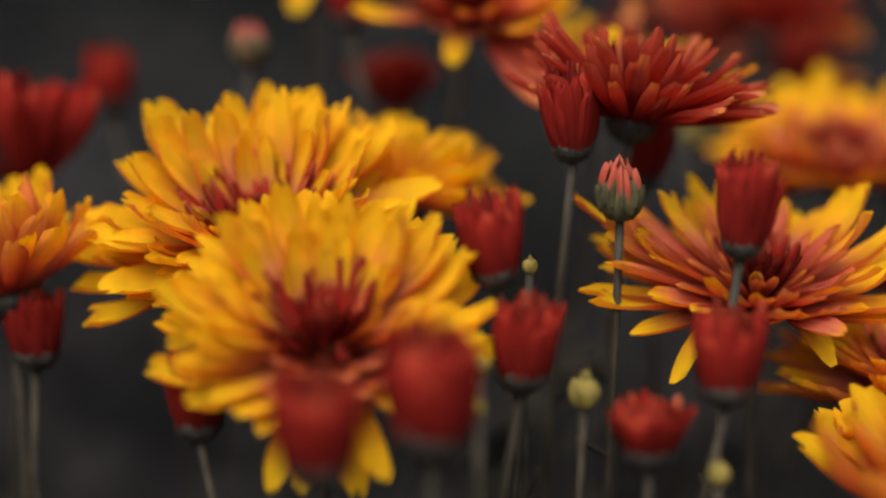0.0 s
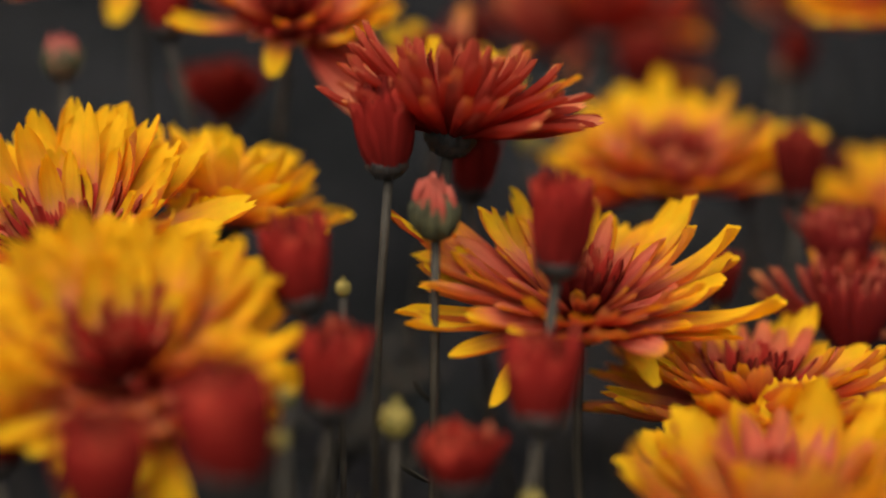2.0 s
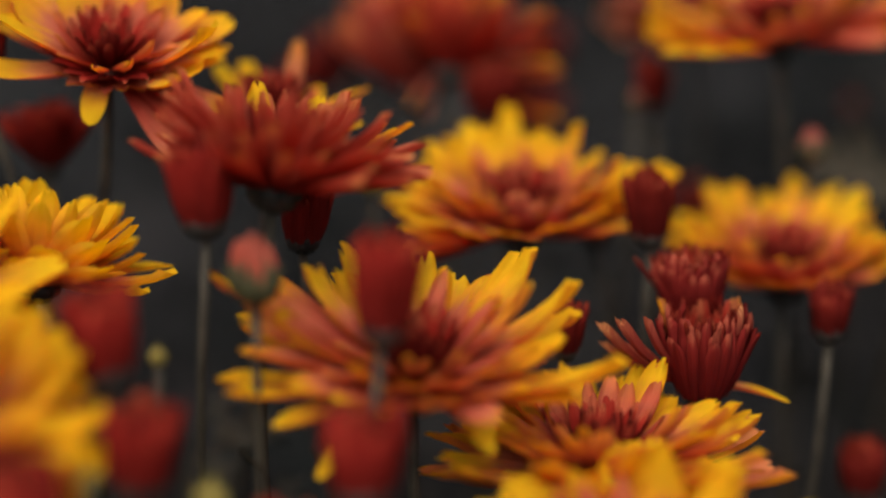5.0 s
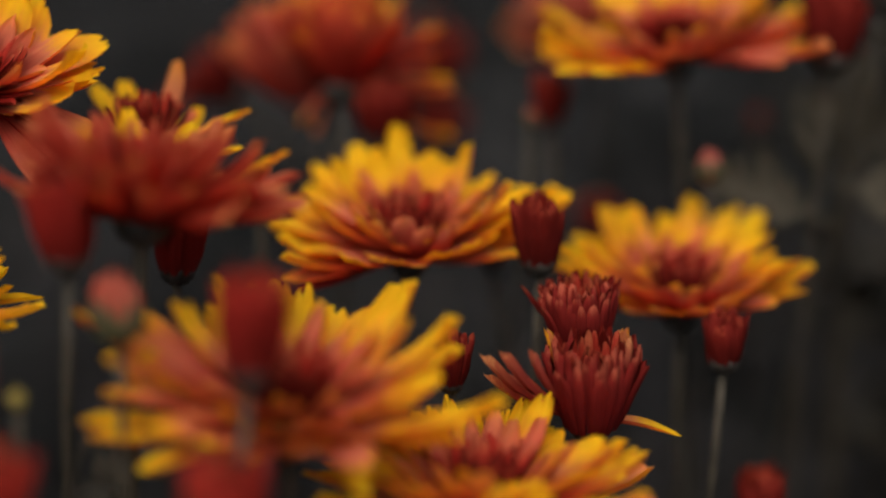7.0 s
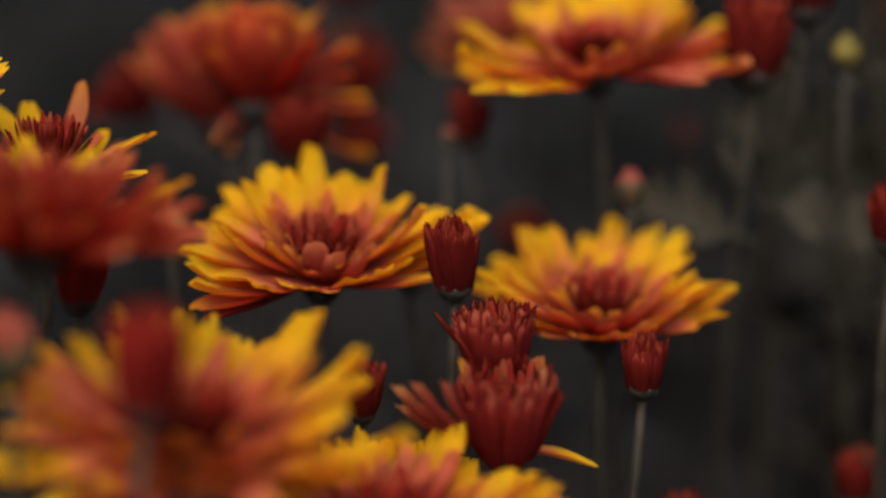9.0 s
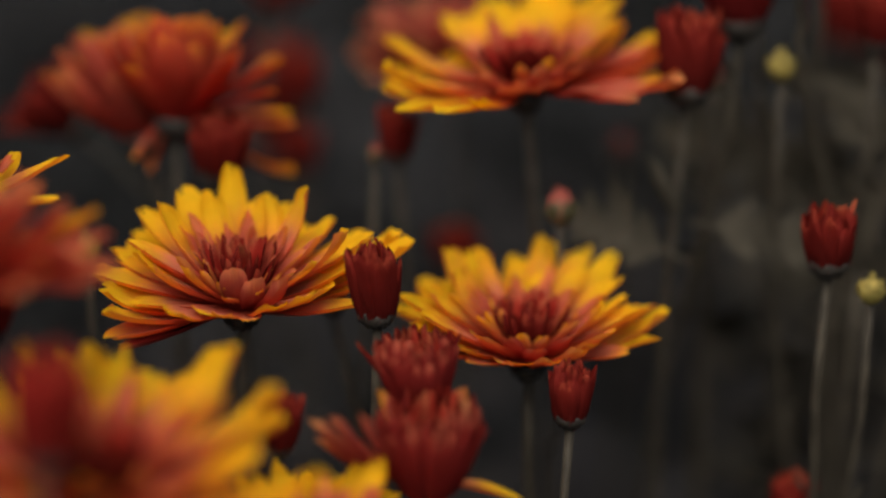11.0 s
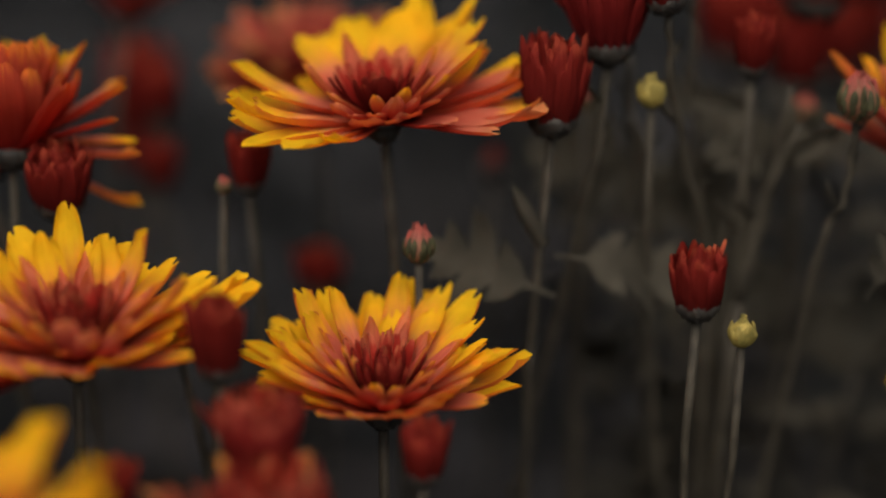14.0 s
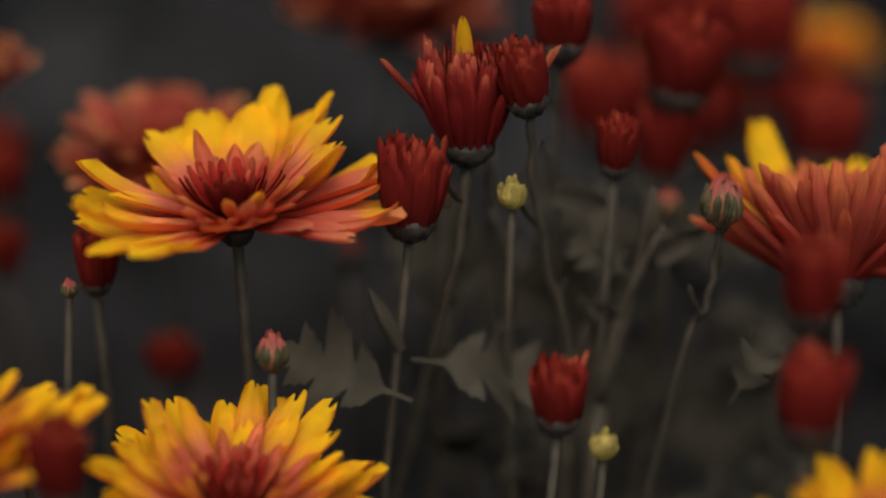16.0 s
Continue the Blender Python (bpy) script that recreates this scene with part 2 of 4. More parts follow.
def tube(points, radii, sides=8):
    """A bmesh tube along points."""
    bm = bmesh.new()
    rings = []
    for i, p in enumerate(points):
        d = (points[min(i + 1, len(points) - 1)] - points[max(i - 1, 0)]).normalized()
        a = d.cross(Vector((0.3, 1, 0.1))).normalized()
        b = d.cross(a)
        rings.append([bm.verts.new(p + radii[i] * (a * math.cos(t) + b * math.sin(t))) for t in np.linspace(0, 2 * math.pi, sides, endpoint=False).tolist()])
    for r, s in zip(rings, rings[1:]):
        for j in range(sides):
            bm.faces.new((r[j], r[(j + 1) % sides], s[(j + 1) % sides], s[j]))
    bm.faces.new(rings[0][::-1])
    bm.faces.new(rings[-1])
    bmesh.ops.recalc_face_normals(bm, faces=bm.faces)
    for f in bm.faces:
        f.smooth = True
    return bm


def lathe(profile, frame_m, sides=14, ruffle=0.0):
    """A bmesh turned round the axis of frame_m from (radius, height) pairs."""
    bm = bmesh.new()
    rings = [[bm.verts.new(frame_m @ Vector((r * (1 + ruffle * math.sin(5 * t + 9 * h)) * math.cos(t), r * math.sin(t), h))) for t in np.linspace(0, 2 * math.pi, sides, endpoint=False).tolist()] for r, h in profile]
    for r, s in zip(rings, rings[1:]):
        for j in range(sides):
            bm.faces.new((r[j], r[(j + 1) % sides], s[(j + 1) % sides], s[j]))
    bm.faces.new(rings[0][::-1])
    bm.faces.new(rings[-1])
    bmesh.ops.recalc_face_normals(bm, faces=bm.faces)
    for f in bm.faces:
        f.smooth = True
    return bm


def part(name, bm, mat, parent, label=""):
    me = bpy.data.meshes.new(name)
    bm.to_mesh(me)
    bm.free()
    me.materials.append(mat)
    ob = new(name, me)
    ob.parent = parent
    ob.matrix_basis = Matrix.Translation(-parent.matrix_basis.translation)
    return tagged(ob, label)


def piece(name, me, parent, m, label=""):
    ob = new(name, me)
    ob.parent = parent
    ob.matrix_basis = m if parent.parent else Matrix.Translation(-parent.matrix_basis.translation) @ m
    return tagged(ob, label)


def axis_frame(centre, toward, right, spin=0.0):
    """A frame at centre whose z is upright, tipped by degrees towards the path (-y) and to +x."""
    n = Vector((math.tan(radians(right)), -math.tan(radians(toward)), 1)) if abs(toward) < 80 else Vector((0, -1, 0.1))
    q = Vector((0, 0, 1)).rotation_difference(n.normalized())
    return Matrix.Translation(centre) @ q.to_matrix().to_4x4() @ Matrix.Rotation(spin, 4, "Z")


def petal_at(fr, az, elev, rb, hb, length, width, roll=0.0):
    """The pose of a petal in a flower's frame: azimuth and elevation in degrees, base radius and height, length and width."""
    m = Matrix.Rotation(radians(az), 4, "Z") @ Matrix.Translation((rb, 0, hb)) @ Matrix.Rotation(-radians(elev), 4, "Y") @ Matrix.Rotation(radians(roll), 4, "X")
    return fr @ m @ Matrix.Diagonal((length, width, length, 1))


def stem_points(top, axis, foot, bow=0.0, steps=12, via=()):
    """A stem that leaves the flower along its axis and bends down to its foot, or runs through the points of via."""
    p0, p3 = Vector(top), Vector(foot)
    if via:
        knots = [p0, *[Vector(v) for v in via], p3]
        knots = [2 * knots[0] - knots[1], *knots, 2 * knots[-1] - knots[-2]]
        out = []
        for a, b, c, d in zip(knots, knots[1:], knots[2:], knots[3:]):
            for t in (0.0, 0.25, 0.5, 0.75):
                out.append(0.5 * (2 * b + (c - a) * t + (2 * a - 5 * b + 4 * c - d) * t * t + (3 * b - a - 3 * c + d) * t ** 3))
        return [*out, p3]
    h = (p0 - p3).length
    p1 = p0 - axis * h * 0.3 + Vector((bow, 0, 0))
    p2 = p3 + Vector((0, 0, h * 0.35)) - Vector((bow, 0, 0))
    return [(1 - t) ** 3 * p0 + 3 * t * (1 - t) ** 2 * p1 + 3 * t * t * (1 - t) * p2 + t ** 3 * p3 for t in np.linspace(0, 1, steps + 1).tolist()]


def stalk(root, top, axis, foot, thick=0.0011, bow=0.0, via=()):
    pts = stem_points(top, axis, foot, bow, via=via)
    rnd = random.Random(int(abs(top[0]) * 1e5))
    for i in range(1, len(pts)):
        pts[i] = pts[i] + Vector((rnd.uniform(-1, 1), rnd.uniform(-1, 1), 0)) * 0.0004
    radii = [thick * (1.0 + 0.15 * i / len(pts)) * (1 + 0.12 * math.sin(i * 2.3)) for i in range(len(pts))]
    radii[0] = thick * 1.25
    part("stem", tube(pts, radii), stem_green, root)
    for at in (0.17, 0.30, 0.44):
        i = int(at * len(pts))
        yaw = rnd.uniform(-40, 40) + (180 if rnd.random() < 0.5 else 0)
        m = pose(*pts[i], 0, 0, yaw) @ pose(0, 0, 0, 0, -rnd.uniform(25, 65), 0) @ Matrix.Diagonal((1, 0.2, 0.6, 1)) @ Matrix.Scale(rnd.uniform(0.004, 0.009), 4)
        piece("leaf", petal_mesh("scale", rnd.randrange(5), (leaf_green, leaf_green)), root, m)
    return pts


def flower_root(name, foot, label, group):
    root = new(name)
    root.empty_display_size = 0.01
    root.matrix_basis = Matrix.Translation(foot)
    return tagged(root, label, "flower bud" if "bud" in name else "flower", group)


def bract_ring(root, fr, radius, height, count, mats, rnd, lean=72, name="bract"):
    for i in range(count):
        az = 360 * i / count + rnd.uniform(-8, 8)
        m = petal_at(fr, az, lean + rnd.uniform(-8, 8), radius, height, radius * rnd.uniform(0.45, 0.75), radius * rnd.uniform(0.32, 0.5))
        piece(name, petal_mesh("scale", rnd.randrange(5), mats), root, m)


def calyx(root, fr, size, rnd, mat=None):
    """The green cup of overlapping bracts under a flower's head."""
    mat = mat or calyx_green
    prof = [(0.16, -0.85), (0.45, -0.78), (0.80, -0.5), (0.98, -0.15), (0.95, 0.12), (0.6, 0.2)]
    cup = part("calyx", lathe([(r * size, h * size) for r, h in prof], fr), mat, root, "dull dark green calyx")
    for row, (lean, h, rad) in enumerate(((66, -0.74, 0.62), (86, -0.36, 0.94))):
        bract_ring(cup, fr, rad * size, h * size, 8 + row, (mat, mat), rnd, lean)


def foot_of(centre, rnd, spread=0.05, foot=None):
    if foot is not None:
        return Vector((foot[0], foot[1], 0.0))
    return Vector((centre[0] + rnd.uniform(-1, 1) * spread, centre[1] + rnd.uniform(-0.2, 1) * spread, 0.0))


LAYERS = {  # rings of petals: count, length, elevation, width, curve, base radius, base height, which skin
    "open": [
        (19, 1.00, 6, 0.24, "spread", 0.07, -0.04, 0), (19, 0.98, 14, 0.24, "spread", 0.07, -0.01, 0), (17, 0.93, 25, 0.21, "spread", 0.07, 0.01, 0), (11, 0.80, 33, 0.18, "spread", 0.07, 0.02, 0),
        (10, 0.68, 37, 0.11, "point", 0.07, 0.02, 2), (10, 0.55, 45, 0.09, "point", 0.07, 0.02, 2), (8, 0.46, 54, 0.075, "point", 0.07, 0.03, 2),
        (16, 0.42, 62, 0.062, "quill", 0.10, 0.03, 1), (14, 0.42, 72, 0.06, "quill", 0.07, 0.04, 1), (11, 0.38, 82, 0.056, "quill", 0.03, 0.04, 1)],
    "sparse": [
        (10, 1.00, 5, 0.30, "spread", 0.12, -0.04, 0), (12, 0.98, 16, 0.29, "spread", 0.11, -0.01, 0), (10, 0.90, 27, 0.25, "spread", 0.10, 0.01, 0),
        (11, 0.58, 34, 0.13, "point", 0.09, 0.02, 2), (15, 0.42, 46, 0.075, "quill", 0.08, 0.03, 1), (14, 0.36, 60, 0.07, "quill", 0.06, 0.04, 1), (11, 0.30, 78, 0.065, "quill", 0.03, 0.04, 1)],
    "full": [
        (19, 1.00, -8, 0.26, "spread", 0.10, -0.05, 0), (20, 1.02, 3, 0.27, "spread", 0.10, -0.02, 0), (20, 1.01, 14, 0.27, "spread", 0.10, 0.0, 0),
        (19, 0.97, 25, 0.26, "spread", 0.09, 0.02, 0), (17, 0.88, 34, 0.22, "spread", 0.08, 0.03, 0), (14, 0.70, 41, 0.15, "strap", 0.07, 0.03, 0),
        (24, 0.54, 37, 0.07, "quill", 0.08, 0.03, 1), (23, 0.48, 48, 0.065, "quill", 0.06, 0.04, 1), (19, 0.38, 62, 0.06, "quill", 0.04, 0.04, 1), (11, 0.30, 80, 0.055, "quill", 0.02, 0.04, 1)],
    "star": [
        (12, 1.02, 1, 0.21, "spread", 0.09, -0.03, 0), (14, 1.02, 11, 0.22, "spread", 0.09, 0.0, 0), (14, 1.00, 21, 0.21, "spread", 0.08, 0.02, 0),
        (12, 0.90, 29, 0.16, "spread", 0.08, 0.02, 0), (11, 0.66, 37, 0.10, "point", 0.07, 0.03, 2), (10, 0.52, 46, 0.085, "point", 0.07, 0.03, 2),
        (18, 0.42, 57, 0.062, "quill", 0.08, 0.03, 1), (16, 0.40, 70, 0.06, "quill", 0.05, 0.04, 1), (11, 0.35, 82, 0.056, "quill", 0.02, 0.04, 1)],
    "shuttle": [
        (22, 1.00, 17, 0.125, "strap", 0.16, -0.06, 0), (22, 0.98, 25, 0.125, "strap", 0.15, -0.03, 0), (20, 0.94, 34, 0.125, "strap", 0.13, 0.0, 0),
        (17, 0.84, 44, 0.12, "strap", 0.11, 0.02, 0), (14, 0.74, 55, 0.10, "strap", 0.08, 0.03, 0), (10, 0.62, 68, 0.07, "quill", 0.06, 0.03, 1)],
    "plume": [
        (11, 1.00, 22, 0.27, "strap", 0.14, -0.06, 0), (12, 1.00, 34, 0.27, "strap", 0.13, -0.02, 0), (11, 0.96, 47, 0.25, "strap", 0.11, 0.0, 0),
        (9, 0.86, 60, 0.22, "strap", 0.09, 0.02, 0), (12, 0.62, 72, 0.09, "quill", 0.06, 0.03, 1)],
    "brush": [
        (20, 1.00, 4, 0.15, "strap", 0.10, -0.03, 2), (21, 0.97, 12, 0.16, "strap", 0.10, 0.0, 0), (20, 0.88, 22, 0.16, "strap", 0.10, 0.02, 0),
        (20, 0.76, 32, 0.15, "strap", 0.09, 0.03, 0), (17, 0.60, 40, 0.11, "strap", 0.08, 0.03, 2), (18, 0.46, 52, 0.065, "quill", 0.07, 0.03, 1),
        (16, 0.40, 68, 0.06, "quill", 0.04, 0.04, 1)],
    "ragged": [
        (7, 1.00, 12, 0.26, "spread", 0.10, -0.02, 0), (9, 0.66, 34, 0.13, "strap", 0.09, 0.0, 2), (16, 0.60, 55, 0.07, "quill", 0.10, 0.02, 1),
        (16, 0.62, 66, 0.07, "quill", 0.07, 0.03, 1), (12, 0.55, 80, 0.07, "quill", 0.03, 0.03, 1)],
    "vase": [
        (12, 1.00, 30, 0.24, "spread", 0.10, -0.04, 0), (13, 1.00, 42, 0.24, "spread", 0.10, 0.0, 0), (11, 0.92, 54, 0.22, "cup", 0.09, 0.02, 0),
        (12, 0.70, 60, 0.14, "strap", 0.08, 0.03, 2), (14, 0.5, 72, 0.07, "quill", 0.05, 0.03, 1)],
    "spiky": [(7, 1.00, 52, 0.17, "strap", 0.12, -0.03, 0), (8, 0.85, 68, 0.16, "strap", 0.10, 0.0, 0), (7, 0.7, 80, 0.14, "quill", 0.05, 0.0, 1)],
    "fan": [
        (10, 1.05, 46, 0.24, "strap", 0.14, -0.05, 0), (14, 1.00, 60, 0.20, "strap", 0.14, 0.0, 0), (14, 0.95, 72, 0.18, "strap", 0.11, 0.02, 0),
        (14, 0.86, 82, 0.11, "quill", 0.06, 0.03, 1)],
    "dish": [
        (14, 1.00, 24, 0.27, "spread", 0.12, -0.05, 0), (14, 0.97, 33, 0.27, "spread", 0.12, -0.02, 0), (12, 0.88, 44, 0.24, "cup", 0.10, 0.0, 0),
        (10, 0.7, 54, 0.15, "strap", 0.08, 0.02, 2), (12, 0.5, 70, 0.08, "quill", 0.05, 0.03, 1)],
    "cone": [
        (18, 0.88, 66, 0.15, "point", 0.26, -0.05, 0), (20, 0.94, 69, 0.15, "strap", 0.26, 0.0, 0), (20, 0.97, 73, 0.13, "strap", 0.24, 0.02, 0),
        (18, 0.97, 79, 0.11, "quill", 0.18, 0.02, 0), (12, 0.93, 83, 0.10, "quill", 0.10, 0.02, 0), (6, 0.9, 87, 0.10, "quill", 0.03, 0.02, 0)],
    "crown": [
        (18, 0.94, 68, 0.16, "strap", 0.27, -0.05, 0), (20, 0.98, 71, 0.15, "strap", 0.27, 0.0, 0), (21, 1.0, 74, 0.12, "strap", 0.24, 0.02, 0),
        (18, 0.98, 77, 0.10, "quill", 0.18, 0.02, 1), (12, 0.86, 82, 0.09, "quill", 0.10, 0.02, 1)],
}
SKINS = {
    "dusky": (back_mauve, back_mauve),
    "claret": (face_rose, back_claret),
    "mauve": (face_rose, back_mauve), "edge": (face_edge, back_rose), "rosy": (face_rose, back_blush), "shade": (face_edge, back_blush), "ruddy": (face_edge, back_brick), "fair": (face_yellow, back_fair),
    "yellow": (face_yellow, back_rose), "blush": (face_blush, back_rose), "rose": (face_rose, back_rose), "pink": (face_pink, back_rose), "dusk": (face_blush, back_dusk),
    "brick": (face_blush, back_brick), "red": (face_red, back_red), "scarlet": (face_scarlet, back_scarlet), "quill": (face_quill, back_red), "ember": (face_red, back_ember),
}


CALYX = {"open": 0.13, "full": 0.13, "star": 0.13, "sparse": 0.12, "cone": 0.28}


def petal_row(count, first, last, elev, length, width, curve, skin):
    """Single petals side by side from one azimuth to another, for bloom's extra."""
    return [(first + (last - first) * i / (count - 1), elev, length, width, curve, skin) for i in range(count)]


def bloom(centre, radius, kind="open", skin="yellow", toward=15, right=0, label="", seed=0, foot=None, bow=0.0, extra=(), loose=8, bare=None, lift=0, short=0.0, cupped=10, thin=0.0, via=(), stout=1.0):
    """A chrysanthemum head on its stem. extra: single petals of its own, (azimuth, elevation, length, width, curve, skin). thin: how far the upper rows give way on the side towards the path."""
    rnd = random.Random(seed * 7 + 11)
    centre = Vector(centre)
    fr = axis_frame(centre, toward, right)
    axis = (fr.to_3x3() @ Vector((0, 0, 1))).normalized()
    low = centre - axis * radius * 0.16
    ft = foot_of(low, rnd, 0.05, foot)
    root = flower_root("chrysanthemum", ft, label, "chrysanthemum blooms")
    stalk(root, centre - axis * radius * (0.06 + 0.8 * CALYX.get(kind, 0.21)), axis, ft, stout * (0.00085 if centre.y < 0.45 else 0.0006), bow, via)
    cal = CALYX.get(kind, 0.21)
    calyx(root, fr @ Matrix.Translation((0, 0, -0.06 * radius)), radius * cal, rnd)
    for ring, (count, ln, el, wd, curve, rb, hb, inner) in enumerate(LAYERS[kind]):
        turn = rnd.uniform(0, 360)
        for i in range(count):
            az = turn + 360 * (i + rnd.uniform(-0.3, 0.3)) / count
            if bare and bare[0] < az % 360 < bare[1] and inner == 0 and el > (bare[2] if len(bare) > 2 else 0):
                continue
            front = max(0.0, -math.sin(radians(az)))
            if thin and inner == 0 and front > (0.42 if ring == 0 else 1.1 if ring == 1 else 1.0 - thin):
                continue
            e = el + (0 if inner == 1 else lift) + rnd.uniform(-loose, loose)
            if el < 45 and kind in ("open", "full", "star", "sparse"):
                e += cupped * max(0.0, math.sin(radians(az)))
            length = radius * ln * (rnd.choice((0.8, 0.92, 1.0, 1.04)) if el < 45 else 1.0) * rnd.uniform(0.94, 1.05) * (1 - short * max(0.0, math.cos(radians(az - 270))) * ((0.6, 1.0)[ring > 0] if inner != 1 else 0.3))
            mats = SKINS[(skin, "quill", "rose" if skin in ("yellow", "blush") else skin)[inner]]
            if thin and inner == 0 and front > 0.45:
                mats = SKINS["edge"]
            m = petal_at(fr, az, e, rb * radius, hb * radius, length * 0.92, radius * wd * (1.16 if inner == 0 and kind not in ("open", "full", "star") else 1.0) * rnd.uniform(0.74, 1.2), rnd.uniform(-1, 1) * (loose + 1))
            piece("quill_petal" if inner == 1 else "petal", petal_mesh(curve, rnd.randrange(8), mats), root, m)
    for az, e, ln, wd, curve, sk in extra:
        base = axis_frame(centre, toward, right)
        piece("petal", petal_mesh(curve, rnd.randrange(8), SKINS[sk]), root, petal_at(base, az, e, 0.1 * radius, 0, radius * ln, radius * wd))
    return root


def cup_bud(centre, width, height, toward=0, right=0, label="", seed=0, foot=None, flare=0, bow=0.0, skin="red", via=()):
    """A half-opened bud: a beaker of upright red petals in a green calyx. centre is the middle of the beaker."""
    rnd = random.Random(seed * 5 + 3)
    centre = Vector(centre)
    axis = (axis_frame(centre, toward, right).to_3x3() @ Vector((0, 0, 1))).normalized()
    base = centre - axis * height * 0.42
    fr = axis_frame(base, toward, right, rnd.uniform(0, 6))
    ft = foot_of(base, rnd, 0.075, foot)
    root = flower_root("flower_bud", ft, label, "half-opened red buds")
    r = width / 2
    stalk(root, base - axis * r * 0.7, axis, ft, 0.00072 if centre.y < 0.47 else 0.00045, bow or rnd.uniform(-0.024, 0.024), via)
    calyx(root, fr, r * 0.80, rnd)
    rings = ((15, 0.93, 0.90, 0.46), (15, 0.85, 0.97, 0.42), (13, 0.66, 1.0, 0.36), (10, 0.46, 0.98, 0.3), (7, 0.26, 0.95, 0.28), (3, 0.08, 0.92, 0.28))
    for k, (count, rad, tall, wd) in enumerate(rings):
        turn = rnd.uniform(0, 360)
        for i in range(count):
            az = turn + 360 * (i + rnd.uniform(-0.25, 0.25)) / count
            e = 88 - flare * (1 - k * 0.15) + rnd.uniform(-6, 4)
            m = petal_at(fr, az, e, r * rad * 0.78, -0.02 * height, height * 0.94 * tall * rnd.uniform(0.80, 1.12), r * wd * (1.3 if k < 2 else 1.0) * rnd.uniform(0.8, 1.15), rnd.uniform(-14, 14))
            piece("petal", petal_mesh("wall" if k < 2 and flare < 10 else "strap" if k < 2 else "quill", rnd.randrange(8), SKINS[skin if k < 2 else "quill"]), root, m)
    return root


def small_bud(centre, width, toward=0, right=0, label="", seed=0, foot=None, look_of="green", bow=0.0, via=()):
    """A closed round bud wrapped in bracts, with the tips of its petals just showing."""
    rnd = random.Random(seed * 3 + 1)
    centre = Vector(centre)
    fr = axis_frame(centre, toward, right, rnd.uniform(0, 6))
    axis = (fr.to_3x3() @ Vector((0, 0, 1))).normalized()
    r = width / 2
    ft = foot_of(centre, rnd, 0.05, foot)
    root = flower_root("closed_bud", ft, label, "closed buds")
    stalk(root, centre - axis * r * 0.9, axis, ft, 0.00065, bow, via)
    outer = {"green": bract_green, "pale": bract_pale, "pink": bract_green, "red": calyx_green}[look_of]
    heart = {"green": (bud_red, bud_red), "pale": (bract_pale, bract_pale), "pink": (bud_pink, bud_pink), "red": SKINS["red"]}[look_of]
    prof = [(0.2, -0.95), (0.6, -0.8), (0.92, -0.35), (0.95, 0.1), (0.75, 0.55), (0.4, 0.85), (0.1, 0.95)]
    cup = part("calyx", lathe([(a * r * 0.9, h * r) for a, h in prof], fr, 12, 0.05), {"red": face_red, "pink": bract_pink}.get(look_of, outer), root)
    slim = look_of in ("green", "pink")
    rows = ((9, -0.85, 0.50, 62), (10, -0.55, 0.80, 80), (11, -0.25, 0.92, 92)) if slim else ((7, -0.8, 0.55, 60), (8, -0.5, 0.82, 80), (8, -0.15, 0.9, 96))
    for row, (count, h, rad, lean) in enumerate(rows):
        for i in range(count):
            az = 360 * (i + 0.5 * row) / count + rnd.uniform(-8, 8)
            long, wide = ((0.75, 1.15), (0.26, 0.42)) if slim else ((0.9, 1.15), (0.5, 0.7))
            m = petal_at(fr, az, lean + rnd.uniform(-6, 6), rad * r, h * r, r * rnd.uniform(*long), r * rnd.uniform(*wide))
            piece("bract", petal_mesh("scale", rnd.randrange(5), (outer, outer)), cup, m)
    for i in range(16 if slim else 9):
        rim = slim and i < 9
        m = petal_at(fr, 40 * i + 17 * (i // 9) + rnd.uniform(-10, 10), (99 if rim else 104) + rnd.uniform(-5, 5), r * (0.80 if rim else 0.5), (-0.1 if rim else 0.1) * r, r * rnd.uniform(1.1, 1.5) * (1.2 if look_of == "green" else 1.0), r * 0.42)
        piece("petal", petal_mesh("scale", rnd.randrange(5), heart), root, m)
    return root


# ---- leaves ----
def leaf_outline(rnd, plain=False):
    """Half the outline of a lobed leaf, toothed unless plain: along the midrib and out from it."""
    out = [(0.0, 0.012), (0.12, 0.014), (0.22, 0.022)]
    for c, reach in ((0.34, 0.25), (0.56, 0.38), (0.76, 0.28)):
        w = reach * rnd.uniform(0.82, 1.12)
        if plain:
            out += [(c - 0.085, w * 0.34), (c, w * 0.85), (c + 0.075, w * 1.06), (c + 0.105, w * 0.34)]
            continue
        out += [(c - 0.085, w * 0.34), (c - 0.05, w * 0.72), (c - 0.02, w * 0.70), (c + 0.01, w * 0.92), (c + 0.04, w * 0.86), (c + 0.075, w * 1.06), (c + 0.095, w * 0.80), (c + 0.105, w * 0.34)]
    return out + [(0.91, 0.10), (0.945, 0.085), (1.0, 0.0)]


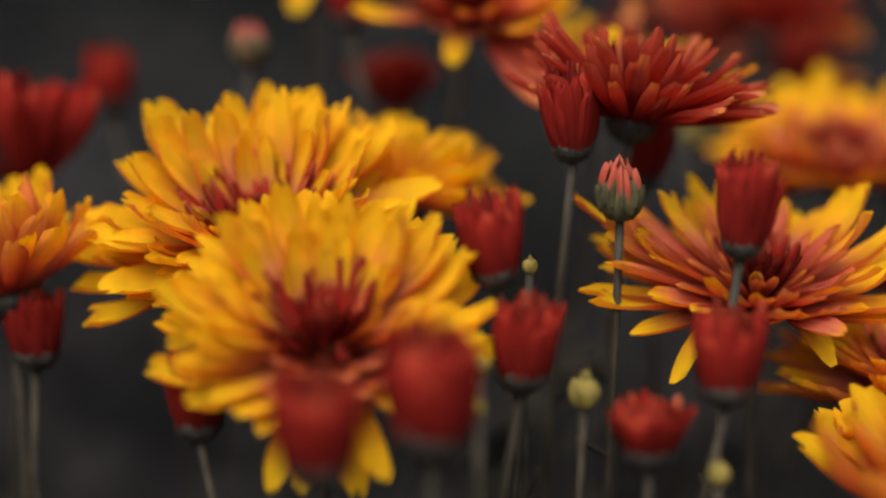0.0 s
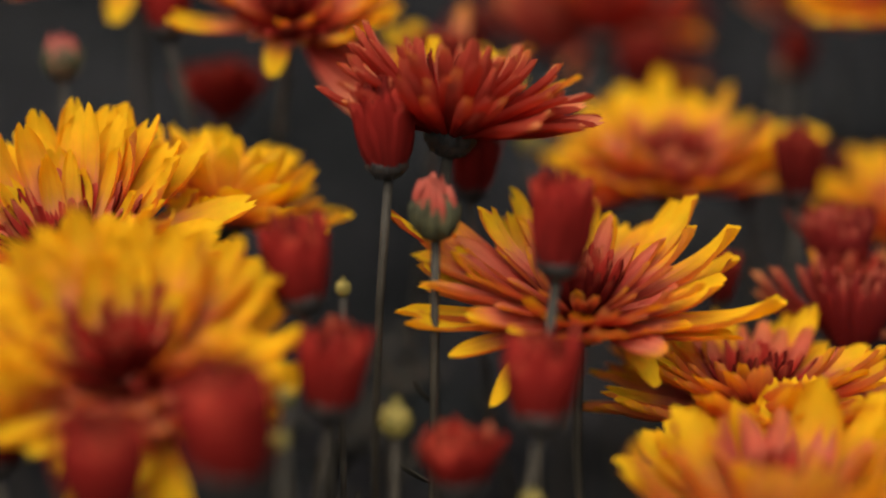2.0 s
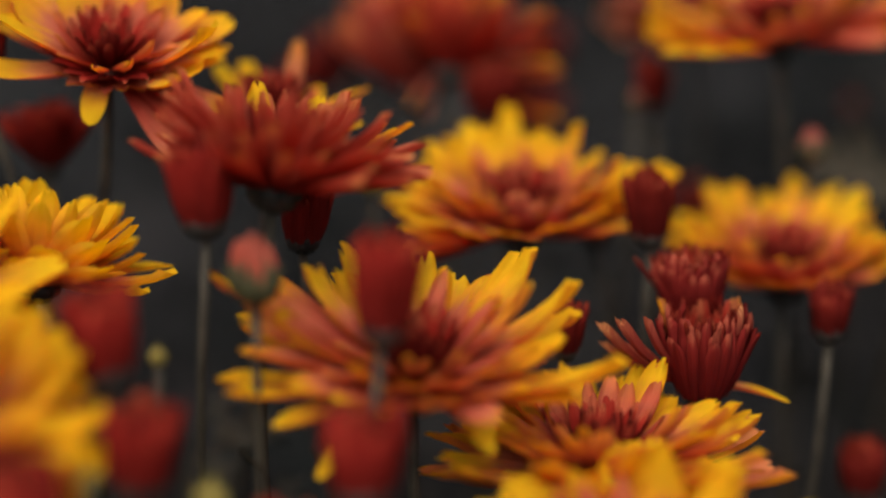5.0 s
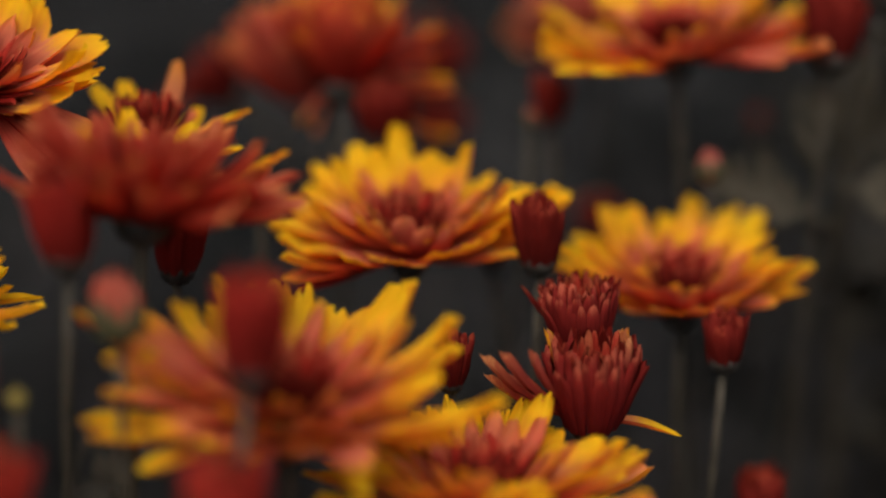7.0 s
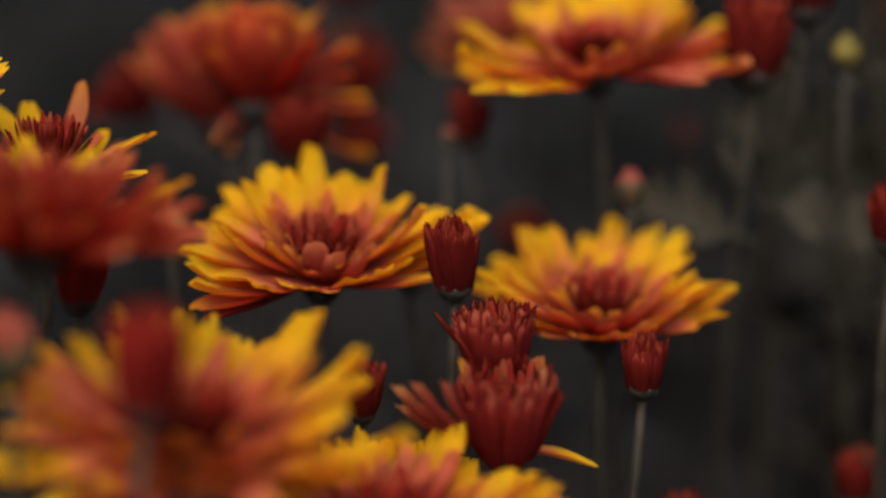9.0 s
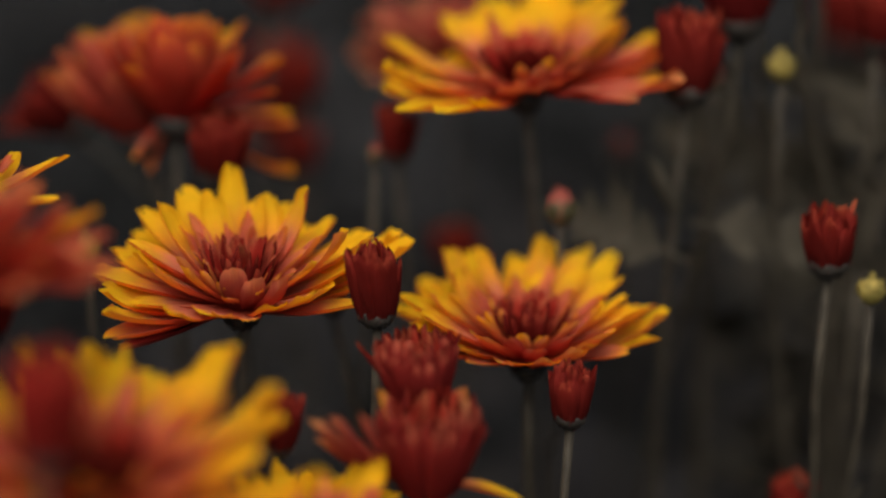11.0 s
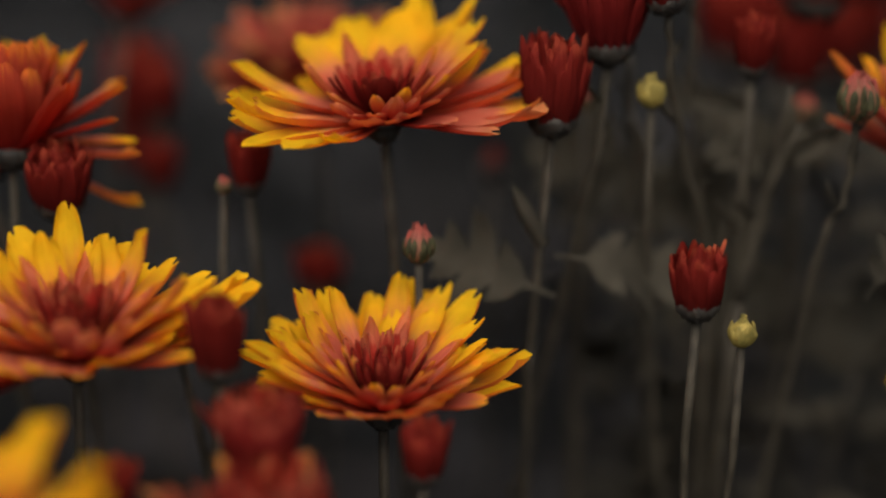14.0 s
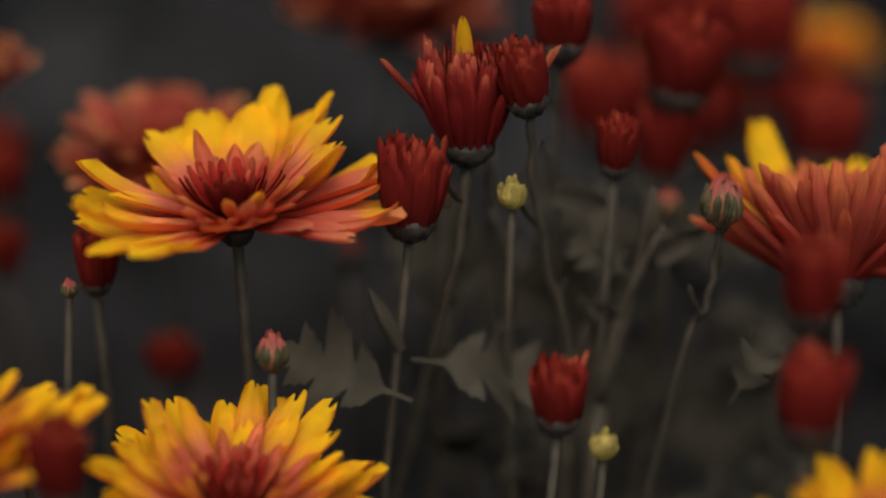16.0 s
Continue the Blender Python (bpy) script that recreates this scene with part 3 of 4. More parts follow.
def leaf_geometry(rnd, m, verts, faces, plain=False):
    half = leaf_outline(rnd, plain)
    start = len(verts)
    curl = rnd.uniform(0.05, 0.28)
    fold = rnd.uniform(0.03, 0.18)

    def put(x, y):
        verts.append(m @ Vector((x, y, fold * abs(y) - curl * x * x + 0.05 * math.sin(x * 17 - 6 * abs(y)) * abs(y) * 4)))

    for x, w in half:
        put(x, 0.0)
        put(x + 0.12 * w, w * 0.55)
        put(x + 0.30 * w, w)
        put(x + 0.12 * w, -w * 0.55)
        put(x + 0.30 * w, -w)
    for i in range(len(half) - 1):
        a, b = start + 5 * i, start + 5 * (i + 1)
        faces += [(a, b, b + 1, a + 1), (a + 1, b + 1, b + 2, a + 2), (a, a + 3, b + 3, b), (a + 3, a + 4, b + 4, b + 3)]


def leaf_mesh(seed):
    rnd = random.Random(seed)
    verts, faces = [], []
    leaf_geometry(rnd, Matrix.Identity(4), verts, faces)
    n = len(verts)
    lower = [v - Vector((0, 0, 0.012)) for v in verts]
    me = bpy.data.meshes.new("leaf")
    me.from_pydata([*verts, *lower], [], [*faces, *[tuple(n + i for i in f[::-1]) for f in faces]])
    me.materials.append(leaf_green)
    me.polygons.foreach_set("use_smooth", [True] * len(me.polygons))
    me.update()
    return me


LEAVES = [leaf_mesh(40 + i) for i in range(6)]


def leaf(root, base, size, yaw, pitch, roll=0, variant=0):
    """A lobed leaf on a stem: yaw 0 points to +x, pitch upwards, in degrees."""
    m = pose(*base, 0, 0, yaw) @ pose(0, 0, 0, 0, -pitch, 0) @ pose(0, 0, 0, roll, 0, 0) @ Matrix.Scale(size, 4)
    return piece("leaf", LEAVES[variant % 6], root, m)


def slim_leaf(root, base, size, yaw, pitch, width):
    """A narrow undivided leaf."""
    m = pose(*base, 0, 0, yaw) @ pose(0, 0, 0, 0, -pitch, 0) @ pose(0, 0, 0, 70, 0, 0) @ Matrix.Diagonal((1, width * 1.6, 0.6, 1)) @ Matrix.Scale(size, 4)
    return piece("leaf", petal_mesh("scale", 1, (leaf_green, leaf_green)), root, m)


def leafy_shoot(tip, foot, label, seed, count=7, size=0.022):
    """A flowerless shoot with alternate lobed leaves."""
    rnd = random.Random(seed)
    ft = Vector((foot[0], foot[1], 0.0))
    root = tagged(flower_root("leafy_shoot", ft, label, "leafy shoots"), category="shoot")
    pts = stalk(root, Vector(tip), Vector((rnd.uniform(-0.2, 0.2), 0, 1)).normalized(), ft, 0.00055, rnd.uniform(-0.04, 0.04))
    for i in range(count):
        p = pts[min(i // 2, len(pts) - 2)].lerp(pts[min(i // 2, len(pts) - 2) + 1], 0.5 * (i % 2) + rnd.uniform(0, 0.4))
        yaw = 200 * i + rnd.uniform(-50, 50)
        leaf(root, p, size * rnd.uniform(0.6, 1.15), yaw, rnd.uniform(5, 50), rnd.uniform(-25, 25), rnd.randrange(6))
    return root


def branched_stem(joint, tips, foot, label, seed):
    """A stem that forks at joint into thinner branches."""
    rnd = random.Random(seed)
    joint = Vector(joint)
    ft = Vector((foot[0], foot[1], 0.0))
    root = tagged(flower_root("branched_stem", ft, label, "branched stems"), category="stem")
    stalk(root, joint, Vector((0, 0, 1)), ft, 0.0012, rnd.uniform(-0.01, 0.01))
    for tip in tips:
        tip = Vector(tip)
        side = Vector((rnd.uniform(-1, 1), rnd.uniform(-1, 1), 0)) * 0.0025
        pts = [joint.lerp(tip, u) + side * math.sin(3.1 * u) for u in np.linspace(0, 1, 9).tolist()]
        part("branch", tube(pts, [0.0010 - 0.00025 * i / 8 + (0.0003 if i in (3, 6) else 0) for i in range(9)]), stem_green, root)
        for i in (3, 6):
            m = pose(*pts[i], 0, 0, rnd.choice((0, 180)) + rnd.uniform(-40, 40)) @ pose(0, 0, 0, 0, -rnd.uniform(20, 55), 0) @ Matrix.Diagonal((1, 0.2, 0.6, 1)) @ Matrix.Scale(rnd.uniform(0.005, 0.010), 4)
            piece("leaf", petal_mesh("scale", rnd.randrange(5), (leaf_green, leaf_green)), root, m)
    return root


# ---- ground ----
def ground():
    bm = bmesh.new()
    xs = [-60, -20, -6, -2, *np.linspace(-1, 1.6, 53), 3, 7, 20, 60]
    ys = [-40, -12, -4, -1.5, *np.linspace(-0.6, 2.0, 53), 3, 5, 9, 20, 60, 160]
    grid = [[bm.verts.new((x, y, 0.012 * noise.noise((x * 7, y * 7, 0)) + 0.006 * noise.noise((x * 23, y * 23, 3)) - 0.012)) for x in xs] for y in ys]
    for r, s in zip(grid, grid[1:]):
        for j in range(len(xs) - 1):
            bm.faces.new((r[j], r[j + 1], s[j + 1], s[j]))
    me = bpy.data.meshes.new("ground")
    bm.to_mesh(me)
    bm.free()
    me.materials.append(soil_dark)
    return tagged(new("ground", me), "dark damp garden soil under the flower bed", "ground", kind="structure")


ground()


def foliage(name, box, count, size, top, label, seed, mat):
    """Leaves that nobody could count, standing in tiers from the soil up to top."""
    rnd = random.Random(seed)
    verts, faces = [], []
    for _ in range(count):
        x, y = rnd.uniform(box[0], box[1]), rnd.uniform(box[2], box[3])
        z = top * (0.12 + 0.88 * rnd.random() ** 0.7) * (0.82 + 0.3 * noise.noise((x * 5, y * 5, 1)))
        m = pose(x, y, z, rnd.uniform(-30, 30), rnd.uniform(-25, 45), rnd.uniform(0, 360)) @ Matrix.Scale(size * rnd.uniform(0.6, 1.2), 4)
        leaf_geometry(rnd, m, verts, faces, True)
    me = bpy.data.meshes.new(name)
    me.from_pydata(verts, [], faces)
    me.materials.append(mat)
    me.update()
    return tagged(new(name, me), label, "foliage", kind="stuff")


foliage("foliage", (-1.2, 1.5, 0.15, 1.1), 4600, 0.05, 0.19, "dense lobed chrysanthemum leaves below the blooms, coloured dark for shade", 5, leaf_in_shade)
# same plant's leaves, given a near-black colour in place of deep shade
foliage("tall_foliage", (-1.2, 1.5, 0.50, 1.15), 3600, 0.045, 0.235, "chrysanthemum leaves between the stems, their shade put into the colour", 8, leaf_deep_shade)
foliage("far_foliage", (-3.2, 4.2, 1.1, 4.2), 7600, 0.085, 0.24, "leaves of the flower bed further back, coloured dark for shade", 6, leaf_deep_shade)


# ---- the open blooms ----
bloom((-0.0195, 0.3250, 0.2757), 0.0287, "full", "yellow", 24, 0, "large golden yellow chrysanthemum with drooping lower petals and red heart", 1, extra=[(206, 12, 0.85, 0.24, "spread", "yellow"), (218, 2, 0.72, 0.24, "spread", "yellow"), (230, -8, 0.66, 0.22, "spread", "yellow"), (243, -42, 0.86, 0.2, "spread", "yellow"), (238, -24, 0.62, 0.2, "spread", "yellow"), (256, -60, 0.8, 0.2, "spread", "yellow"), (286, -56, 0.86, 0.22, "spread", "yellow"), (296, -42, 0.8, 0.2, "spread", "yellow"), (280, -30, 0.62, 0.2, "spread", "yellow"), (312, -8, 0.8, 0.22, "spread", "yellow")] + petal_row(5, 234, 306, 20, 0.42, 0.23, "cup", "rose") + petal_row(6, 230, 310, -4, 0.46, 0.25, "spread", "rose") + petal_row(3, 240, 300, -54, 0.5, 0.3, "spread", "rose") + petal_row(7, 222, 318, 36, 0.32, 0.13, "point", "quill") + petal_row(5, 236, 304, 12, 0.3, 0.16, "point", "rose"), bare=(214, 326, -90), short=0.25, cupped=20, loose=4)
bloom((-0.0333, 0.3600, 0.2847), 0.0326, "full", "yellow", 18, -4, "large golden yellow chrysanthemum with orange flush and red heart", 2, extra=[(188, -16, 1.0, 0.22, "spread", "yellow"), (198, -22, 1.0, 0.2, "spread", "yellow"), (180, -8, 1.05, 0.22, "spread", "yellow")], cupped=20, short=0.2, loose=4)
bloom((-0.0083, 0.3850, 0.2880), 0.0215, "plume", "fair", -8, 12, "yellow chrysanthemum seen from the side behind a larger bloom", 3, extra=[(345, 4, 1.1, 0.24, "spread", "fair"), (335, -2, 0.95, 0.2, "spread", "fair"), (10, 14, 1.05, 0.25, "spread", "fair")], loose=6)
bloom((-0.0808, 0.3600, 0.2767), 0.0242, "vase", "yellow", 0, -6, "yellow chrysanthemum with upswept petals and rosy backs", 4)
bloom((0.0572, 0.3530, 0.2762), 0.0305, "star", "blush", 8, 2, "yellow chrysanthemum with spread rosy petals behind a red bud", 5, extra=[(186, 2, 1.0, 0.11, "spread", "yellow"), (195, -3, 0.96, 0.11, "spread", "yellow"), (222, -10, 0.66, 0.13, "droop", "yellow"), (312, -6, 0.55, 0.2, "droop", "yellow"), (168, 24, 1.2, 0.04, "quill", "brick"), (345, 2, 1.08, 0.24, "spread", "yellow")] + petal_row(6, 150, 196, 22, 0.95, 0.13, "spread", "edge") + petal_row(4, 158, 190, 32, 0.8, 0.12, "spread", "rose") + petal_row(8, 210, 335, 24, 0.55, 0.15, "spread", "rose") + petal_row(5, 228, 312, 6, 0.5, 0.17, "spread", "rose"), short=0.35, thin=0.62, cupped=5, loose=5)
bloom((0.0897, 0.3565, 0.2565), 0.0314, "brush", "blush", 0, 2, "yellow and rose chrysanthemum with upright inner petals", 6, loose=5)
bloom((0.0880, 0.3190, 0.2455), 0.0345, "dish", "yellow", 2, 0, "golden yellow chrysanthemum low in the bed", 7, lift=5)
bloom((0.0826, 0.4130, 0.2872), 0.0288, "open", "blush", 8, 0, "yellow chrysanthemum with dusky rose heart and short inner petals", 8, extra=[(256, 54, 0.40, 0.2, "cup", "rosy"), (284, 40, 0.36, 0.16, "cup", "rosy"), (304, 28, 0.48, 0.15, "cup", "rosy"), (210, -8, 0.80, 0.12, "strap", "ember"), (204, -2, 0.82, 0.22, "spread", "edge"), (6, 8, 1.05, 0.2, "spread", "yellow"), (14, 11, 1.02, 0.18, "spread", "yellow")], cupped=5, lift=1, short=0.54, loose=4, thin=0.55)
bloom((0.1353, 0.4120, 0.2748), 0.0282, "open", "blush", 3, 0, "yellow chrysanthemum with rose petals and dark red quills", 9, extra=[(266, 30, 0.40, 0.16, "cup", "rosy"), (240, 38, 0.42, 0.15, "strap", "rosy"), (298, 36, 0.5, 0.15, "strap", "rosy"), (222, 30, 0.6, 0.2, "spread", "edge"), (318, 28, 0.62, 0.2, "spread", "edge")], cupped=6, lift=2, short=0.45, loose=4, thin=0.5)
bloom((0.1400, 0.4420, 0.3188), 0.0290, "sparse", "blush", 1, -6, "tilted yellow chrysanthemum with a rosy underside", 10, extra=[(200, 10, 1.0, 0.25, "spread", "yellow"), (212, 6, 0.98, 0.25, "spread", "yellow"), (224, 2, 0.86, 0.25, "spread", "yellow"), (236, 0, 0.72, 0.24, "spread", "edge"), (250, 10, 0.46, 0.24, "spread", "rosy"), (268, 15, 0.38, 0.24, "spread", "rosy"), (286, 13, 0.40, 0.24, "spread", "rosy"), (304, 4, 0.54, 0.26, "spread", "rosy"), (318, -2, 0.78, 0.28, "spread", "rosy"), (332, -5, 0.98, 0.3, "spread", "rosy"), (344, -4, 1.06, 0.3, "spread", "dusk"), (354, 2, 1.06, 0.28, "spread", "edge"), (3, 9, 1.04, 0.26, "spread", "edge"), (58, 31, 0.96, 0.3, "spread", "yellow"), (44, 27, 0.98, 0.28, "spread", "yellow"), (72, 24, 0.95, 0.28, "spread", "yellow"), (33, 32, 1.0, 0.05, "quill", "yellow")] + petal_row(7, 222, 330, 24, 0.44, 0.15, "point", "rosy"), lift=2, short=0.3, bare=(196, 352, -90), cupped=6, loose=6)
bloom((0.1350, 0.5000, 0.3120), 0.0243, "open", "dusky", 4, -5, "dull pink chrysanthemum behind a yellow one", 11)
bloom((0.0351, 0.3660, 0.3086), 0.0235, "shuttle", "claret", -7, 9, "brick red chrysanthemum seen from the side with yellow tips", 12, lift=-3, loose=6, extra=[(0, 12, 1.06, 0.12, "strap", "claret"), (348, 8, 1.08, 0.12, "strap", "claret"), (8, 18, 1.06, 0.13, "strap", "claret"), (330, 8, 1.02, 0.12, "strap", "claret"), (170, 40, 1.0, 0.12, "strap", "claret"), (182, 36, 1.0, 0.12, "strap", "claret"), (70, 40, 0.9, 0.2, "spread", "yellow"), (110, 44, 0.9, 0.2, "spread", "yellow"), (20, 24, 1.05, 0.2, "spread", "yellow")])
bloom((0.0339, 0.4120, 0.3087), 0.0190, "ragged", "blush", 0, 4, "ragged chrysanthemum with red quills and few yellow petals", 13, extra=[(60, 48, 0.95, 0.25, "spread", "pink"), (10, 20, 1.0, 0.24, "spread", "yellow"), (130, 30, 1.0, 0.26, "spread", "yellow"), (110, 26, 0.9, 0.26, "spread", "yellow")])
bloom((0.0048, 0.4050, 0.3225), 0.0262, "sparse", "blush", 24, 6, "yellow chrysanthemum with deep red heart and long loose petals", 14, extra=[(198, 0, 0.85, 0.28, "spread", "yellow"), (258, 2, 0.42, 0.2, "droop", "yellow"), (322, -14, 1.15, 0.26, "spread", "claret"), (308, -18, 1.0, 0.24, "spread", "claret"), (334, -8, 1.05, 0.24, "spread", "dusk")] + petal_row(9, 195, 345, 22, 0.42, 0.12, "point", "quill") + petal_row(7, 215, 325, 6, 0.36, 0.12, "point", "rose"), bare=(203, 327, -90))
bloom((0.0728, 0.4580, 0.3128), 0.0222, "plume", "ruddy", -6, 4, "brick red chrysanthemum seen from the side with yellow petal tips", 15, lift=26, loose=6, extra=[(346, -4, 0.98, 0.22, "spread", "edge"), (352, 6, 0.95, 0.2, "spread", "edge"), (356, -38, 1.08, 0.2, "spread", "edge"), (15, 30, 1.0, 0.24, "spread", "edge"), (345, 32, 1.02, 0.24, "strap", "ruddy"), (335, 18, 0.9, 0.2, "strap", "ruddy"), (195, -56, 0.5, 0.12, "spread", "edge"), (180, -84, 0.54, 0.12, "spread", "edge")])
bloom((0.0660, 0.4720, 0.3070), 0.0250, "plume", "shade", -4, -14, "salmon chrysanthemum seen from the side with pale yellow tips", 16, lift=32)
bloom((0.2490, 0.4250, 0.3085), 0.0275, "shuttle", "rosy", -20, 2, "rosy red chrysanthemum seen from the side with yellow inner petals", 17, lift=18, extra=[(160, 46, 1.02, 0.16, "strap", "yellow"), (114, 57, 1.28, 0.38, "spread", "yellow"), (96, 50, 1.06, 0.2, "point", "yellow"), (88, 50, 1.0, 0.2, "spread", "yellow"), (78, 52, 1.04, 0.2, "spread", "yellow"), (68, 50, 1.04, 0.22, "spread", "yellow"), (58, 50, 1.08, 0.2, "spread", "yellow"), (48, 48, 1.08, 0.24, "spread", "yellow"), (174, 42, 1.2, 0.05, "quill", "brick"), (320, 0, 0.9, 0.25, "spread", "dusk"), (335, -4, 1.0, 0.25, "spread", "dusk")])
bloom((0.1825, 0.4420, 0.3325), 0.0182, "cone", "ember", 2, -3, "red half-opened chrysanthemum with one yellow petal", 18, loose=4, extra=[(172, 44, 1.15, 0.13, "strap", "mauve"), (165, 64, 1.1, 0.11, "strap", "mauve"), (356, 42, 1.22, 0.12, "strap", "mauve"), (95, 84, 1.22, 0.2, "strap", "yellow"), (125, 82, 1.15, 0.12, "strap", "mauve")], foot=(0.1610, 0.465), via=[(0.1806, 0.4400, 0.312), (0.1775, 0.4440, 0.290), (0.167, 0.460, 0.2)], stout=1.12)
bloom((0.1115, 0.3760, 0.2653), 0.0168, "crown", "ember", 4, 0, "red half-opened chrysanthemum with curled side petals", 19, loose=3, extra=[(180, 28, 1.35, 0.13, "strap", "mauve"), (190, 36, 1.3, 0.13, "strap", "mauve"), (172, 18, 1.15, 0.12, "strap", "mauve"), (198, 48, 1.15, 0.16, "strap", "mauve"), (340, 62, 1.05, 0.18, "strap", "mauve"), (150, 62, 1.08, 0.2, "strap", "pink"), (25, 66, 1.05, 0.2, "strap", "pink"), (40, 60, 1.0, 0.18, "strap", "pink"), (352, 2, 0.85, 0.17, "droop", "yellow")])
bloom((0.1117, 0.3880, 0.2753), 0.0140, "crown", "ember", 2, -3, "red half-opened chrysanthemum with a jagged crown", 20, loose=3, extra=[(170, 50, 1.1, 0.12, "quill", "ember"), (10, 58, 1.0, 0.14, "quill", "ember")])
bloom((0.1899, 0.5400, 0.3322), 0.0295, "open", "dusky", 0, 0, "far pink chrysanthemum in soft shade", 21)
bloom((0.2315, 0.3600, 0.2800), 0.0235, "vase", "yellow", 4, 0, "yellow chrysanthemum low in the bed with upswept petals", 22)
bloom((0.3180, 0.5800, 0.3095), 0.0155, "vase", "yellow", 4, 0, "small far yellow chrysanthemum", 23)
bloom((-0.0104, 0.4300, 0.2993), 0.0135, "fan", "scarlet", 0, 0, "red half-opened chrysanthemum in the shade", 24)
bloom((-0.0842, 0.3950, 0.2899), 0.0273, "spiky", "scarlet", 0, 4, "red chrysanthemum with long upright petals", 25)
bloom((0.0964, 0.5200, 0.3235), 0.0154, "fan", "dusky", 0, 10, "far pink half-opened chrysanthemum", 26)
bloom((-0.0280, 0.4350, 0.3310), 0.0210, "ragged", "edge", 10, 0, "half-seen chrysanthemum with long dusky petals", 27, extra=[(186, -8, 1.35, 0.2, "strap", "mauve"), (194, -14, 1.2, 0.2, "strap", "mauve"), (262, -10, 0.8, 0.3, "droop", "yellow")])
bloom((0.0505, 0.5000, 0.3020), 0.0170, "spiky", "red", 6, -50, "dark red chrysanthemum with long petals deep in the bed", 29)

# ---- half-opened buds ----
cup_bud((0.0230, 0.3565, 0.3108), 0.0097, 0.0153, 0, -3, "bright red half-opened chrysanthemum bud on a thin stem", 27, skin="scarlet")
cup_bud((0.0519, 0.3350, 0.2983), 0.0097, 0.0160, 0, 4, "bright red half-opened chrysanthemum bud on a thin stem", 28, skin="scarlet")
cup_bud((0.0473, 0.3180, 0.2771), 0.0122, 0.0140, 0, 0, "bright red half-opened chrysanthemum bud on a thin stem", 29, skin="scarlet")
cup_bud((0.0082, 0.3310, 0.2937), 0.0104, 0.0149, 0, -6, "bright red half-opened chrysanthemum bud on a thin stem", 30, skin="scarlet")
cup_bud((0.0138, 0.3217, 0.2779), 0.0111, 0.0137, 0, 4, "bright red half-opened chrysanthemum bud on a thin stem", 31, skin="scarlet")
cup_bud((-0.0016, 0.2950, 0.2783), 0.0161, 0.0170, 5, 0, "bright red half-opened chrysanthemum bud on a thin stem", 32, skin="scarlet")
cup_bud((-0.0192, 0.2900, 0.2739), 0.0138, 0.0150, 5, 0, "bright red half-opened chrysanthemum bud on a thin stem", 33, skin="scarlet")
cup_bud((-0.0421, 0.3250, 0.2684), 0.0108, 0.0144, 0, -4, "bright red half-opened chrysanthemum bud on a thin stem", 34, skin="scarlet")
cup_bud((0.0400, 0.3850, 0.2987), 0.0083, 0.0124, 0, 4, "bright red half-opened chrysanthemum bud on a thin stem", 35, skin="scarlet")
cup_bud((-0.0764, 0.3600, 0.2701), 0.0116, 0.0127, 0, 0, "bright red half-opened chrysanthemum bud on a thin stem", 36, skin="scarlet")
cup_bud((-0.0705, 0.4200, 0.3075), 0.0102, 0.0114, 0, 0, "bright red half-opened chrysanthemum bud on a thin stem", 37, skin="scarlet")
cup_bud((-0.0193, 0.4100, 0.3263), 0.0096, 0.0107, 0, 0, "bright red half-opened chrysanthemum bud on a thin stem", 38, skin="scarlet")
cup_bud((0.0875, 0.3830, 0.2755), 0.0060, 0.0099, 0, 3, "dark red half-opened chrysanthemum bud on a thin stem", 39)
cup_bud((0.1054, 0.4000, 0.2943), 0.0088, 0.0134, 0, -3, "dark red half-opened chrysanthemum bud on a thin stem", 40)
cup_bud((0.1012, 0.4350, 0.2830), 0.0073, 0.0083, 0, 0, "dark red half-opened chrysanthemum bud on a thin stem", 41)
cup_bud((0.1387, 0.3900, 0.2756), 0.0077, 0.0103, 0, 0, "dark red half-opened chrysanthemum bud on a thin stem", 42)
cup_bud((0.1494, 0.4000, 0.2394), 0.0099, 0.0110, 0, 0, "dark red half-opened chrysanthemum bud on a thin stem", 43)
cup_bud((0.1867, 0.4100, 0.2434), 0.0083, 0.0100, 0, 0, "dark red half-opened chrysanthemum bud on a thin stem", 44)
cup_bud((0.1898, 0.4340, 0.3462), 0.0100, 0.0118, 0, -12, "dark red half-opened chrysanthemum bud on a thin stem", 45, foot=(0.225, 0.46), via=[(0.1935, 0.4360, 0.325), (0.1985, 0.4390, 0.305), (0.2045, 0.4420, 0.285), (0.215, 0.45, 0.2)])
cup_bud((0.2342, 0.5200, 0.3199), 0.0191, 0.0191, 0, 0, "dark red half-opened chrysanthemum bud on a thin stem", 46)
cup_bud((0.2330, 0.4680, 0.3405), 0.0158, 0.0165, 0, 4, "wide dark red half-opened chrysanthemum bud", 47, flare=6)
cup_bud((0.2100, 0.4400, 0.3310), 0.0073, 0.0104, 0, 0, "dark red half-opened chrysanthemum bud on a thin stem", 48)
cup_bud((0.2671, 0.5100, 0.3374), 0.0188, 0.0175, 0, 0, "dark red half-opened chrysanthemum bud on a thin stem", 49)
cup_bud((0.2804, 0.5000, 0.3169), 0.0188, 0.0175, 0, 0, "dark red half-opened chrysanthemum bud on a thin stem", 50)
cup_bud((0.2040, 0.4570, 0.3510), 0.0119, 0.0119, 0, 0, "dark red half-opened chrysanthemum bud on a thin stem", 51, via=[(0.2040, 0.4570, 0.3400), (0.2040, 0.4570, 0.3300), (0.2040, 0.4570, 0.3190), (0.2050, 0.4570, 0.3060), (0.207, 0.462, 0.2)])
